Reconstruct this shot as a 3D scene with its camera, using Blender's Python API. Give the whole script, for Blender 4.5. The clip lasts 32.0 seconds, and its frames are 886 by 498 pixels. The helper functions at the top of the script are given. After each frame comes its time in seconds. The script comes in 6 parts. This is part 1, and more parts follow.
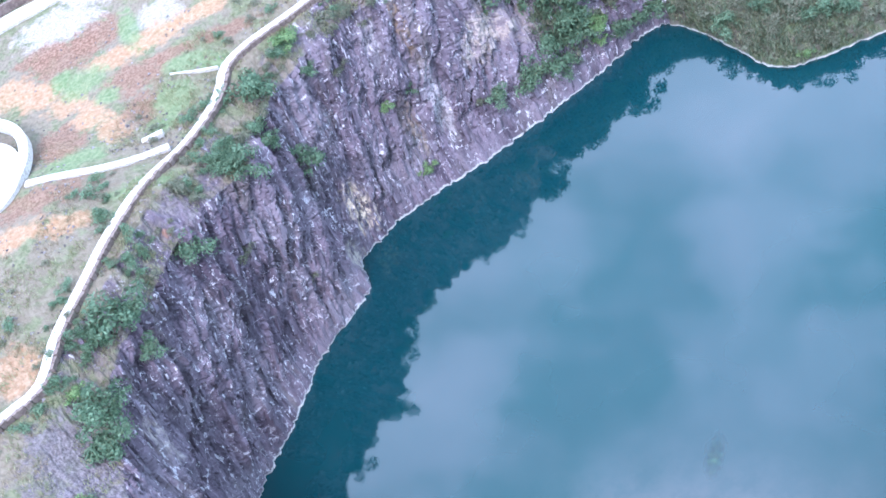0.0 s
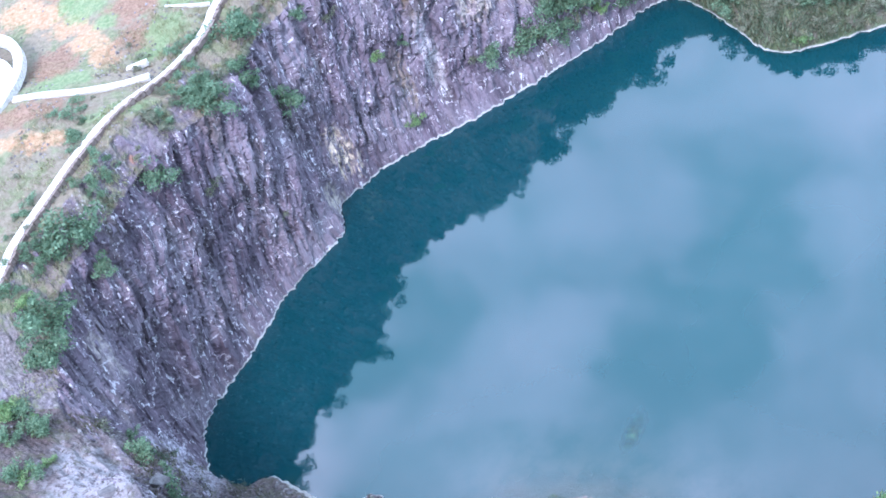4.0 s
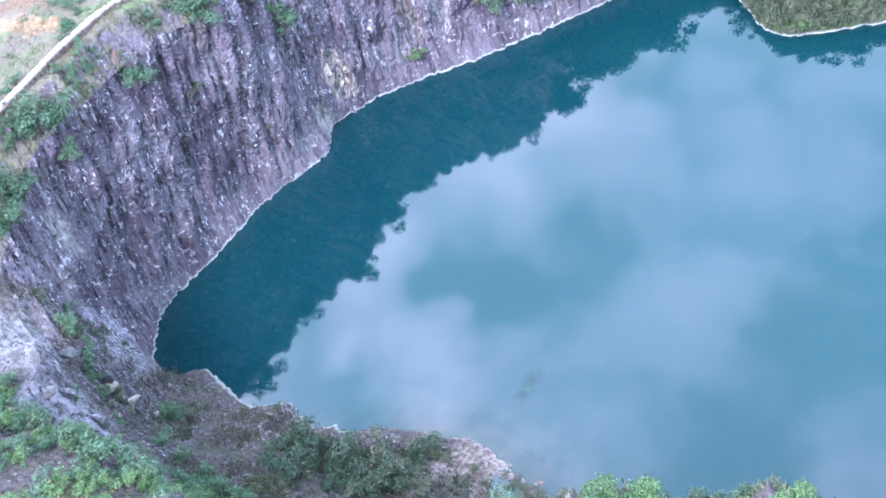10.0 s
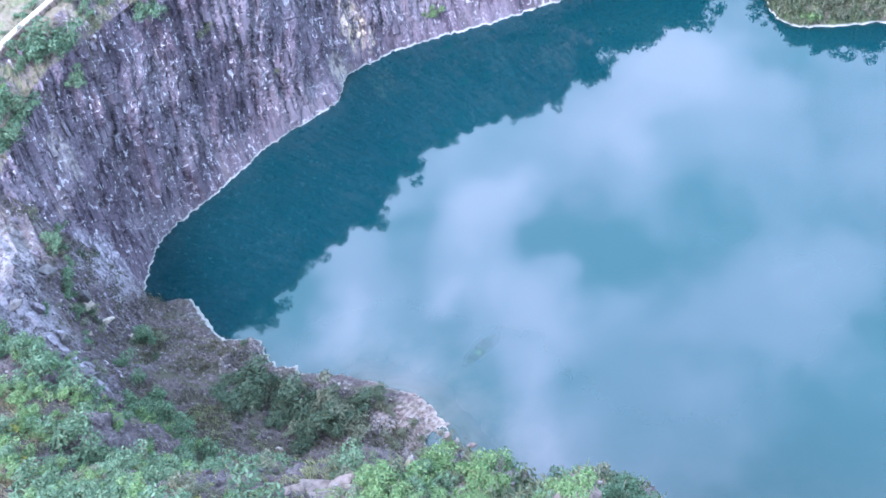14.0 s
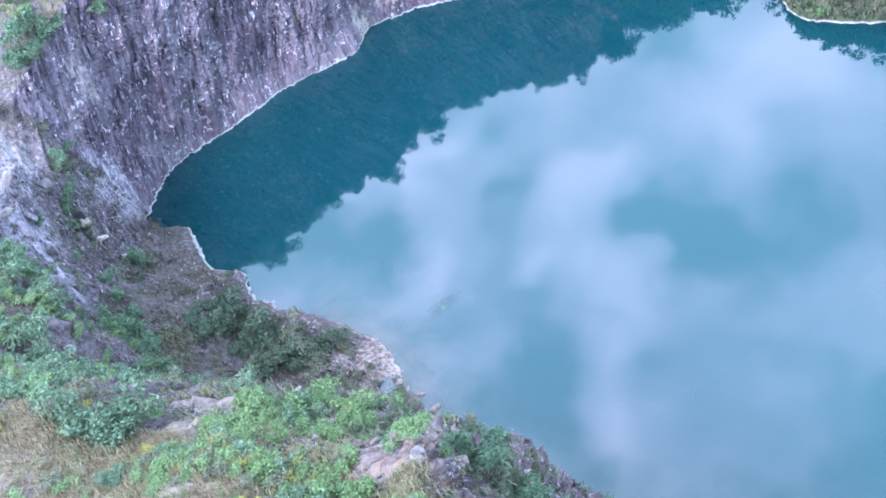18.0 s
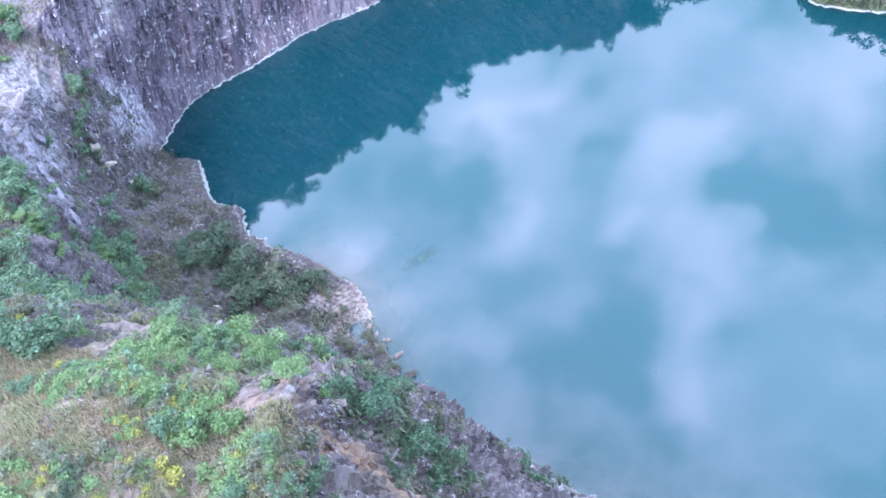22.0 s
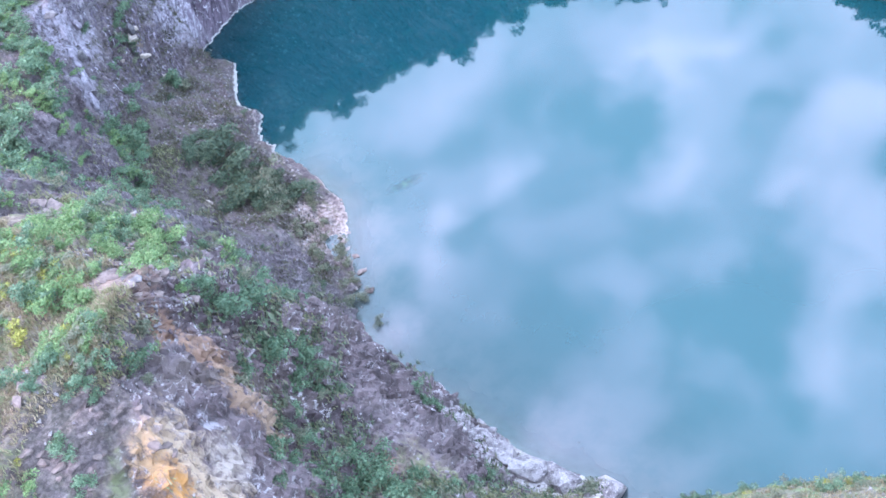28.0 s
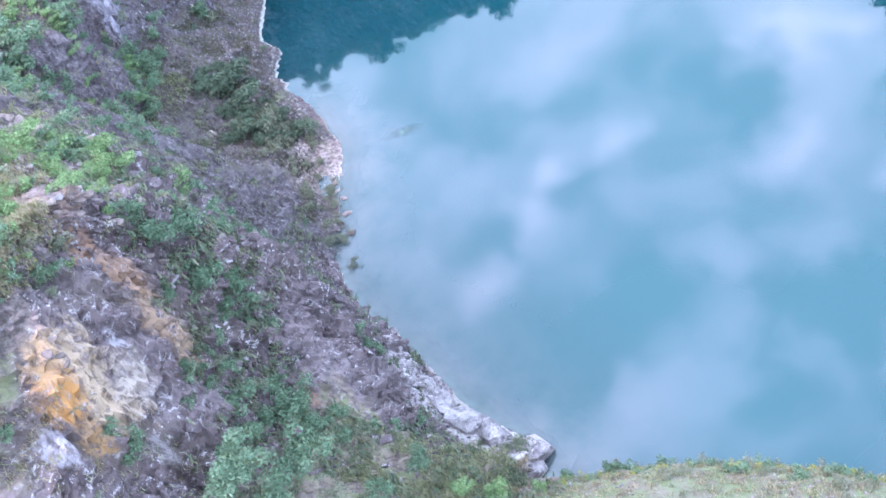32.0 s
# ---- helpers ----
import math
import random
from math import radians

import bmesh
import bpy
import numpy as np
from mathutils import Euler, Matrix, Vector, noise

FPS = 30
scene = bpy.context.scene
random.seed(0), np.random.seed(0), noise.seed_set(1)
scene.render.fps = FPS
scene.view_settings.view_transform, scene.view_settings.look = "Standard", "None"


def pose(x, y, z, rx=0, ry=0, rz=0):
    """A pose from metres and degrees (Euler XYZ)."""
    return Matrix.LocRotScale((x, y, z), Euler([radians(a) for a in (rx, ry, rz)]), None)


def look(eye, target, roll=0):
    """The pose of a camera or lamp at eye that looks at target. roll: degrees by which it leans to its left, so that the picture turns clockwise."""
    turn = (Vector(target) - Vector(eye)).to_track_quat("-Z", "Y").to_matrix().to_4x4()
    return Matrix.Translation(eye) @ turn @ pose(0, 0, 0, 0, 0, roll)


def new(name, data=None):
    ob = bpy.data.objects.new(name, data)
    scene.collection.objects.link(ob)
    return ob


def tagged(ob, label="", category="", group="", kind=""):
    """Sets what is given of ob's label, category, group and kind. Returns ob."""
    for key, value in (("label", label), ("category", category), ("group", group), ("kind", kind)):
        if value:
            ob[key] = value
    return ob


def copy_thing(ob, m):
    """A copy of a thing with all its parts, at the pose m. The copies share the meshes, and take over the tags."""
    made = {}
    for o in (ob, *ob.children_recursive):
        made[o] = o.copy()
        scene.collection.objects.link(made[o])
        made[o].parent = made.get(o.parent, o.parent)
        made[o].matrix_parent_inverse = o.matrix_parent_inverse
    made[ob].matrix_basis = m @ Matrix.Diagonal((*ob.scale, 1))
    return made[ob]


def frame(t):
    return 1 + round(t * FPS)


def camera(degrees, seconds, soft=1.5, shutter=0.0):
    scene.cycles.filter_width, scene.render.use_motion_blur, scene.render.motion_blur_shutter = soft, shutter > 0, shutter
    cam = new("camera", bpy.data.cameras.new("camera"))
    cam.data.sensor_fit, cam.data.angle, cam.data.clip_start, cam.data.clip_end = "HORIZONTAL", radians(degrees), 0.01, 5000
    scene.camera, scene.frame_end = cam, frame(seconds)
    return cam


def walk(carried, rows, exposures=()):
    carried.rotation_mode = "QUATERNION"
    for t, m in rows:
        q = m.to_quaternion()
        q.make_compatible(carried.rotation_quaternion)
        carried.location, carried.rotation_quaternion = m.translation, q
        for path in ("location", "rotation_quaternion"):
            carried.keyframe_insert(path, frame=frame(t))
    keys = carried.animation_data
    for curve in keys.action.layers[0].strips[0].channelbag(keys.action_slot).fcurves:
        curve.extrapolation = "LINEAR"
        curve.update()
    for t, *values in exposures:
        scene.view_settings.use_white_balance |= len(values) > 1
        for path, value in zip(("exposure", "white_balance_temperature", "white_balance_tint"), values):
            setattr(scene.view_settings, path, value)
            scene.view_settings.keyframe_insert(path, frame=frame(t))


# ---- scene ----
import functools

cam = camera(41.425, 32.0, soft=1.6)
# seconds, eye, target, roll
PATH = [
    (0, -1.29, -0.06, 118.98, -0.82, 66.11, 44.01, -26.363),
    (1, 2.81, -1.95, 118.33, 0.78, 64.17, 43.33, -26.450),
    (2, 6.78, -3.46, 117.82, 2.40, 62.50, 42.78, -26.647),
    (3, 11.05, -5.04, 117.12, 4.21, 60.71, 42.09, -26.777),
    (3.5, 13.27, -5.76, 116.69, 5.14, 59.87, 41.68, -26.858),
    (5.5, 22.86, -8.31, 115.26, 9.37, 56.62, 40.41, -27.358),
    (6, 25.21, -8.82, 114.86, 10.41, 55.87, 40.06, -27.454),
    (7, 29.54, -9.65, 114.15, 12.30, 54.54, 39.43, -27.641),
    (8, 33.64, -10.28, 113.38, 14.16, 53.35, 38.74, -27.747),
    (9, 37.58, -10.81, 112.69, 15.82, 52.16, 38.11, -27.757),
    (10, 41.71, -11.14, 112.03, 17.65, 51.06, 37.52, -27.825),
    (11, 46.24, -11.30, 111.34, 19.64, 49.98, 36.93, -27.958),
    (12, 50.77, -11.18, 110.63, 21.66, 49.06, 36.30, -28.210),
    (13, 54.97, -10.97, 109.99, 23.43, 48.21, 35.81, -28.454),
    (14, 58.70, -10.90, 109.37, 25.02, 47.34, 35.39, -28.587),
    (14.5, 60.60, -11.00, 108.91, 25.86, 46.77, 35.05, -28.501),
    (16.5, 67.84, -11.55, 107.68, 29.34, 44.53, 34.39, -28.050),
    (17, 69.60, -11.39, 107.37, 30.19, 44.07, 34.08, -27.879),
    (18, 72.90, -11.09, 107.25, 31.96, 43.10, 33.85, -27.631),
    (19, 76.37, -10.58, 107.05, 33.82, 42.20, 33.53, -27.555),
    (20, 79.29, -10.13, 106.91, 35.35, 41.37, 33.31, -27.625),
    (21, 82.90, -9.38, 106.82, 37.29, 40.47, 33.10, -27.757),
    (22, 86.13, -8.53, 106.48, 38.90, 39.81, 32.77, -27.920),
    (23, 89.25, -7.74, 106.36, 40.54, 39.16, 32.68, -28.089),
    (24, 93.08, -6.68, 106.01, 42.67, 38.38, 32.33, -28.128),
    (25, 97.18, -5.58, 106.14, 45.10, 37.56, 32.48, -28.125),
    (25.5, 98.98, -4.89, 105.96, 46.07, 37.28, 32.32, -28.135),
    (27.5, 105.21, -2.06, 105.03, 49.57, 36.64, 31.50, -28.393),
    (28, 107.01, -1.15, 104.67, 50.65, 36.49, 31.14, -28.430),
    (29, 110.25, 0.66, 104.02, 52.58, 36.35, 30.53, -28.512),
    (30, 113.33, 2.43, 103.43, 54.42, 36.15, 29.99, -28.634),
    (31, 116.42, 4.45, 102.61, 56.29, 36.10, 29.24, -28.753),
    (32, 119.33, 6.72, 101.89, 58.06, 36.18, 28.56, -28.778),
]
walk(cam, [(t, look((x, y, z), (a, b, c), r)) for t, x, y, z, a, b, c, r in PATH],
     exposures=[(0.0, 1.38, 5350, 27), (6.0, 1.52, 5350, 26), (14.0, 1.68, 5330, 27), (24.0, 1.8, 5430, 31), (32.0, 1.91, 5580, 33)])

# ---------- sky and sun ----------
SUN_EL, SUN_AZ = 58.0, 215.0
world = bpy.data.worlds.new("sky")
scene.world = world
world.use_nodes = True
wt = world.node_tree
wt.nodes.clear()


def wn(kind, **kw):
    n = wt.nodes.new(kind)
    for k, v in kw.items():
        n.inputs[k].default_value = v
    return n


sky = wt.nodes.new("ShaderNodeTexSky")
sky.sky_type = "NISHITA"
sky.sun_disc = False
sky.sun_elevation = radians(SUN_EL)
sky.sun_rotation = radians(SUN_AZ)
sky.air_density, sky.dust_density, sky.ozone_density = 1.0, 1.5, 1.0
geo = wt.nodes.new("ShaderNodeTexCoord")
sep = wt.nodes.new("ShaderNodeSeparateXYZ")
wt.links.new(geo.outputs["Generated"], sep.inputs[0])
# clouds on a flat layer: direction divided by its height
zc = wt.nodes.new("ShaderNodeMath"); zc.operation = "MAXIMUM"; zc.inputs[1].default_value = 0.12
wt.links.new(sep.outputs[2], zc.inputs[0])
comb = wt.nodes.new("ShaderNodeCombineXYZ"); comb.inputs[2].default_value = 1e6
div = wt.nodes.new("ShaderNodeVectorMath"); div.operation = "DIVIDE"
wt.links.new(zc.outputs[0], comb.inputs[0]); wt.links.new(zc.outputs[0], comb.inputs[1])
wt.links.new(geo.outputs["Generated"], div.inputs[0]); wt.links.new(comb.outputs[0], div.inputs[1])


def wmath(op, a, b, c=None):
    n = wt.nodes.new("ShaderNodeMath")
    n.operation = op
    for sock, v in zip(n.inputs, (a, b) if c is None else (a, b, c)):
        if isinstance(v, (int, float)):
            sock.default_value = v
        else:
            wt.links.new(v, sock)
    return n.outputs[0]


def wnoise(vec, scale, detail, rough):
    n = wn("ShaderNodeTexNoise", Scale=scale, Detail=detail, Roughness=rough)
    wt.links.new(vec, n.inputs["Vector"])
    return n


def wbend(vec, scale, amount):
    """The layer pushed about by noise, so that nothing on it keeps a round outline."""
    off = wt.nodes.new("ShaderNodeVectorMath"); off.operation = "SUBTRACT"
    off.inputs[1].default_value = (0.5, 0.5, 0.5)
    wt.links.new(wnoise(vec, scale, 5.0, 0.58).outputs["Color"], off.inputs[0])
    add = wt.nodes.new("ShaderNodeVectorMath"); add.operation = "MULTIPLY_ADD"
    add.inputs[1].default_value = (amount, amount, 0)
    wt.links.new(off.outputs[0], add.inputs[0]); wt.links.new(vec, add.inputs[2])
    return add.outputs[0]


def wramp(src, lo, hi, a, b):
    n = wt.nodes.new("ShaderNodeMapRange")
    n.interpolation_type = "SMOOTHSTEP"
    for k, v in (("From Min", lo), ("From Max", hi), ("To Min", a), ("To Max", b)):
        n.inputs[k].default_value = v
    wt.links.new(src, n.inputs["Value"])
    return n.outputs[0]


bent = wbend(div.outputs[0], 6.0, 0.22)
# heaps of cloud on the layer: x, y, reach and weight
HEAPS_EAST = [
    (-0.13, 0.67, 0.17, 0.3), (-0.03, 0.76, 0.15, 0.2), (-0.17, 0.95, 0.15, 0.35), (-0.26, 0.87, 0.12, 0.4), (-0.39, 0.73, 0.1, 0.4),
    (-0.11, 0.99, 0.15, 0.25), (0.05, 0.91, 0.17, 0.2), (-0.45, 0.80, 0.08, 0.6), (-0.22, 1.07, 0.14, 0.6), (-0.55, 0.73, 0.1, 0.45),
    (-0.35, 0.69, 0.08, 0.4), (-0.20, 0.98, 0.13, 0.45), (-0.32, 0.96, 0.1, 0.5), (-0.40, 0.87, 0.08, 0.5), (-0.60, 0.89, 0.08, 0.75),
    (-0.455, 0.745, 0.05, 0.6), (-0.41, 0.83, 0.07, 0.55), (-0.30, 0.70, 0.08, 0.5), (-0.30, 0.96, 0.09, 0.35), (-0.67, 0.83, 0.07, 0.85)]
HEAPS_WEST = [
    (-0.30, 0.55, 0.06, 0.55), (-0.33, 0.62, 0.06, 0.45), (-0.45, 0.98, 0.12, 0.6), (-0.60, 0.75, 0.07, 0.4), (-0.78, 0.575, 0.05, 0.85),
    (-0.735, 0.655, 0.05, 0.8), (-0.62, 0.80, 0.06, 0.85), (-0.90, 0.73, 0.09, 0.6), (-0.70, 0.89, 0.1, 0.65), (-0.53, 0.82, 0.09, 0.45),
    (-0.765, 0.51, 0.05, 0.6), (-0.59, 0.70, 0.07, 0.4), (-0.41, 0.74, 0.07, 0.35), (-0.55, 0.52, 0.07, 0.4), (-0.53, 0.385, 0.08, 0.4),
    (-0.75, 0.40, 0.06, 0.45), (-0.91, 0.52, 0.1, 0.4), (-0.47, 0.44, 0.07, 0.3), (0.42, 0.86, 0.3, 0.55), (0.18, 0.52, 0.16, 0.3)]
# gaps of clearer sky between them
GAPS = [
    (0.25, 0.84, 0.09, 0.25), (0.37, 0.66, 0.1, 0.2), (0.11, 0.67, 0.1, 0.15), (-0.28, 0.76, 0.08, 0.5), (-0.18, 0.88, 0.07, 0.3),
    (0.07, 0.62, 0.12, 0.3), (-0.06, 0.53, 0.1, 0.35), (0.18, 0.75, 0.09, 0.3), (-0.23, 0.75, 0.08, 0.45), (-0.50, 0.80, 0.045, 0.5),
    (-0.33, 0.81, 0.07, 0.5), (-0.46, 0.70, 0.06, 0.3), (-0.16, 0.95, 0.07, 0.35), (-0.48, 0.84, 0.05, 0.4), (-0.41, 0.57, 0.07, 0.45),
    (-0.71, 0.75, 0.06, 0.35), (-0.58, 0.46, 0.08, 0.45), (-0.48, 0.53, 0.07, 0.35), (-0.82, 0.67, 0.07, 0.35), (-0.79, 0.45, 0.07, 0.35),
    (-0.37, 0.57, 0.07, 0.35), (-0.58, 0.365, 0.07, 0.4), (-0.62, 0.74, 0.06, 0.35), (-0.40, 0.45, 0.07, 0.35)]
cover = wmath("MULTIPLY_ADD", wnoise(bent, 5.5, 8.0, 0.6).outputs[0], 0.85, 0.03)
for sign, rows in ((1, HEAPS_EAST), (1, HEAPS_WEST), (-1, GAPS)):
    for x, y, reach, weight in rows:
        d = wt.nodes.new("ShaderNodeVectorMath"); d.operation = "DISTANCE"
        d.inputs[1].default_value = (x, y, 0)
        wt.links.new(bent, d.inputs[0])
        cover = wmath("ADD", cover, wramp(d.outputs["Value"], reach, 0.0, 0.0, sign * weight * 0.72))
cover = wmath("MULTIPLY_ADD", wnoise(bent, 17.0, 6.0, 0.6).outputs[0], 0.42, wmath("ADD", cover, -0.21))
# rounded crowns on the heaps
puff = wn("ShaderNodeTexVoronoi", Scale=9.0)
puff.feature = "SMOOTH_F1"
puff.inputs["Smoothness"].default_value = 0.3
wt.links.new(bent, puff.inputs["Vector"])
cover = wmath("MULTIPLY_ADD", puff.outputs["Distance"], -0.42, wmath("ADD", cover, 0.15))
clear_sky = wt.nodes.new("ShaderNodeMix"); clear_sky.data_type = "RGBA"
clear_sky.inputs[0].default_value, clear_sky.inputs[7].default_value = 0.72, (7.8, 13.2, 13.8, 1)
wt.links.new(sky.outputs[0], clear_sky.inputs[6])
veil = wt.nodes.new("ShaderNodeMix"); veil.data_type = "RGBA"
veil.inputs[7].default_value = (12.0, 15.1, 16.8, 1)
wt.links.new(wramp(cover, 0.15, 0.62, 0.0, 1.0), veil.inputs[0]); wt.links.new(clear_sky.outputs[2], veil.inputs[6])
mixc = wt.nodes.new("ShaderNodeMix"); mixc.data_type = "RGBA"
mixc.inputs[7].default_value = (19.2, 20.9, 23.0, 1)
wt.links.new(wramp(cover, 0.5, 1.2, 0.0, 1.0), mixc.inputs[0]); wt.links.new(veil.outputs[2], mixc.inputs[6])
bg = wt.nodes.new("ShaderNodeBackground"); bg.inputs[1].default_value = 0.108
wt.links.new(mixc.outputs[2], bg.inputs[0])
wo = wt.nodes.new("ShaderNodeOutputWorld"); wt.links.new(bg.outputs[0], wo.inputs[0])
sun = new("sun", bpy.data.lights.new("sun", "SUN"))
sun.data.energy, sun.data.angle, sun.data.color = 2.0, radians(20), (1.0, 0.95, 0.9)
az, el = radians(SUN_AZ), radians(SUN_EL)
sun.matrix_world = look((0, 0, 0), (-math.sin(az) * math.cos(el), -math.cos(az) * math.cos(el), -math.sin(el)))
sun.location = (0, 0, 300)

# ---------- materials ----------
def material(name, build):
    m = bpy.data.materials.new(name)
    m.use_nodes = True
    nt = m.node_tree
    nt.nodes.clear()
    out = nt.nodes.new("ShaderNodeOutputMaterial")
    b = nt.nodes.new("ShaderNodeBsdfPrincipled")
    nt.links.new(b.outputs[0], out.inputs[0])
    build(nt, b, out)
    return m


class G:
    """Short hand for node graphs."""

    def __init__(self, nt):
        self.nt = nt

    def node(self, kind, **kw):
        n = self.nt.nodes.new(kind)
        for k, v in kw.items():
            if k.startswith("_"):
                continue
            n.inputs[k].default_value = v
        return n

    def link(self, a, b):
        self.nt.links.new(a, b)

    def pos(self):
        return self.nt.nodes.new("ShaderNodeNewGeometry").outputs["Position"]

    def mapped(self, rot=(0, 0, 0), scale=(1, 1, 1), src=None):
        n = self.nt.nodes.new("ShaderNodeMapping")
        n.inputs["Rotation"].default_value = [radians(a) for a in rot]
        n.inputs["Scale"].default_value = scale
        self.link(src or self.pos(), n.inputs["Vector"])
        return n.outputs[0]

    def noise(self, vec, scale, detail=4.0, rough=0.55, dist=0.0):
        n = self.node("ShaderNodeTexNoise", Scale=scale, Detail=detail, Roughness=rough, Distortion=dist)
        self.link(vec, n.inputs["Vector"])
        return n.outputs[0]

    def ramp(self, fac, lo, hi, a=0.0, b=1.0):
        n = self.nt.nodes.new("ShaderNodeMapRange")
        n.interpolation_type = "SMOOTHSTEP"
        for k, v in (("From Min", lo), ("From Max", hi), ("To Min", a), ("To Max", b)):
            n.inputs[k].default_value = v
        self.link(fac, n.inputs["Value"])
        return n.outputs[0]

    def mix(self, fac, a, b):
        n = self.nt.nodes.new("ShaderNodeMix")
        n.data_type = "RGBA"
        for sock, v in ((n.inputs[0], fac), (n.inputs[6], a), (n.inputs[7], b)):
            if isinstance(v, (int, float)):
                sock.default_value = v
            elif isinstance(v, tuple):
                sock.default_value = (*v, 1) if len(v) == 3 else v
            else:
                self.link(v, sock)
        return n.outputs[2]

    def math(self, op, a, b=0.0):
        n = self.nt.nodes.new("ShaderNodeMath")
        n.operation = op
        for sock, v in ((n.inputs[0], a), (n.inputs[1], b)):
            if isinstance(v, (int, float)):
                sock.default_value = v
            else:
                self.link(v, sock)
        return n.outputs[0]

    def bump(self, h, strength, dist):
        n = self.node("ShaderNodeBump", Strength=strength, Distance=dist)
        self.link(h, n.inputs["Height"])
        return n.outputs[0]

    def attr(self, name):
        n = self.nt.nodes.new("ShaderNodeAttribute")
        n.attribute_name = name
        return n.outputs["Fac"]

# ---------- noise for the relief ----------
_perm = np.random.RandomState(7).permutation(256)
_perm = np.concatenate([_perm, _perm, _perm])
_grad = np.random.RandomState(8).normal(size=(256, 3))
_grad /= np.linalg.norm(_grad, axis=1)[:, None]


def gnoise(p):
    """Gradient noise in -1..1 at the rows of p."""
    f = np.floor(p)
    i = f.astype(int) & 255
    d = p - f
    w = d * d * d * (d * (d * 6 - 15) + 10)
    tot = 0
    for a in (0, 1):
        for b in (0, 1):
            for c in (0, 1):
                h = _perm[_perm[_perm[(i[..., 0] + a) & 255] + ((i[..., 1] + b) & 255)] + ((i[..., 2] + c) & 255)]
                g = (_grad[h] * (d - (a, b, c))).sum(-1)
                k = (w[..., 0] if a else 1 - w[..., 0]) * (w[..., 1] if b else 1 - w[..., 1]) * (w[..., 2] if c else 1 - w[..., 2])
                tot = tot + k * g
    return tot * 1.6


def fbm(p, octaves=4, gain=0.5):
    v, a = 0, 1.0
    for o in range(octaves):
        v = v + a * gnoise(p * 2.0 ** o + 17.3 * o)
        a *= gain
    return v


# ---------- plan of the pit: cross-sections along the waterline ----------
# x, y of the waterline, heading inland, then distance and height of six points up the bank
WEST = [
    (-34.1, 70.5, 172, 0.8, 7, 1.6, 14, 3, 20, 6, 25, 14, 28.5, 24, 31),
    (-34.9, 77.0, 165, 1.2, 6, 1.8, 13, 2.6, 20, 4.2, 26.4, 11, 30.6, 22, 32.6),
    (-34.1, 82.4, 150, 1.5, 6, 2.2, 13, 3, 21, 4.8, 28, 9.5, 32, 20, 33.4),
    (-27.9, 89.2, 142, 2, 6, 2.8, 13, 3.6, 21, 5, 28.6, 9, 32.3, 20, 33.8),
    (-20.5, 98.0, 142, 2, 6, 2.8, 13, 3.6, 21, 5, 28.4, 9, 32.0, 20, 33.6),
    (-12.1, 104.0, 150, 2, 6, 2.8, 13, 3.6, 20, 5.2, 27, 9.5, 30.4, 20, 32),
    (-11.0, 109.4, 148, 0.8, 6, 1.6, 13, 2.8, 20, 5.0, 27, 9.5, 29.8, 20, 31),
]
NORTH_WEST = [
    (-5.0, 112.8, 125, 2.2, 6, 3.4, 12, 4.8, 18.5, 7, 26.5, 11, 29.6, 20, 31),
    (2.0, 114.7, 108, 3.8, 6.4, 5.4, 12.5, 7, 19.5, 9, 26.8, 12, 29.8, 24, 31.2),
    (8.6, 115.7, 103, 4.2, 6.4, 5.6, 12.5, 7.2, 19.5, 9, 26.8, 12.5, 29.8, 26, 31.2),
    (15.0, 117.1, 100, 3, 6, 4.6, 12, 6.2, 18, 8.5, 24.5, 12, 28.5, 28, 31),
    (24.7, 119.7, 100, 2, 3.5, 4, 7.5, 6, 11, 8, 14.5, 12, 18.5, 26, 24),
    (33.3, 122.3, 100, 1.5, 5.5, 3, 8.5, 5, 11.5, 8, 14.5, 14, 19, 26, 24),
    (38.9, 124.4, 95, 1.5, 6, 3, 9.5, 6, 13, 9, 16, 14, 20, 26, 24),
]
NORTH = [
    (44.1, 124.2, 70, 1, 4.5, 3, 8.5, 6, 12, 9, 15, 14, 19, 26, 23),
    (48.0, 116.3, 35, 1, 2.5, 2.2, 4, 4.5, 6.5, 7, 9, 14, 13, 24, 17),
    (50.3, 109.0, 42, 1, 2.5, 2.2, 4.2, 4.5, 6.8, 7, 9.2, 14, 13, 24, 17),
    (52.5, 106.3, 72, 1, 2.2, 2.2, 4, 4.5, 6.6, 7, 9.2, 14, 13, 24, 17),
    (57.0, 105.1, 88, 1, 2.2, 2.2, 4, 4.5, 6.4, 7, 8.8, 14, 12, 24, 16),
    (66.0, 104.0, 88, 1, 2.2, 2.2, 4, 4.5, 6.4, 7, 8.8, 14, 12, 24, 16),
    (92.0, 100.0, 75, 1.2, 2, 3, 3.5, 5, 5, 8, 7, 16, 9, 26, 12),
]
EAST = [
    (125.0, 98.0, 45, 2, 2, 4, 4, 7, 6, 11, 8, 20, 11, 30, 14),
    (152.0, 78.0, 0, 2, 2, 4, 4, 7, 6, 11, 8, 20, 11, 30, 14),
    (146.0, 60.0, -40, 2, 2, 4, 4, 7, 6, 11, 8, 20, 11, 30, 14),
    (118.0, 56.0, -72, 2, 3, 4, 6, 6, 7.6, 9, 8.6, 20, 12, 32, 17),
    (92.0, 49.0, -68, 2, 3, 4, 6, 6, 7.8, 8, 8.8, 18, 12, 32, 18),
    (83.0, 45.0, -64, 2, 3, 4, 6, 6, 8.0, 8, 9.0, 18, 13, 32, 20),
    (74.0, 39.5, -62, 2, 3, 4, 6, 6, 8.6, 8, 9.8, 16, 15, 30, 22),
]
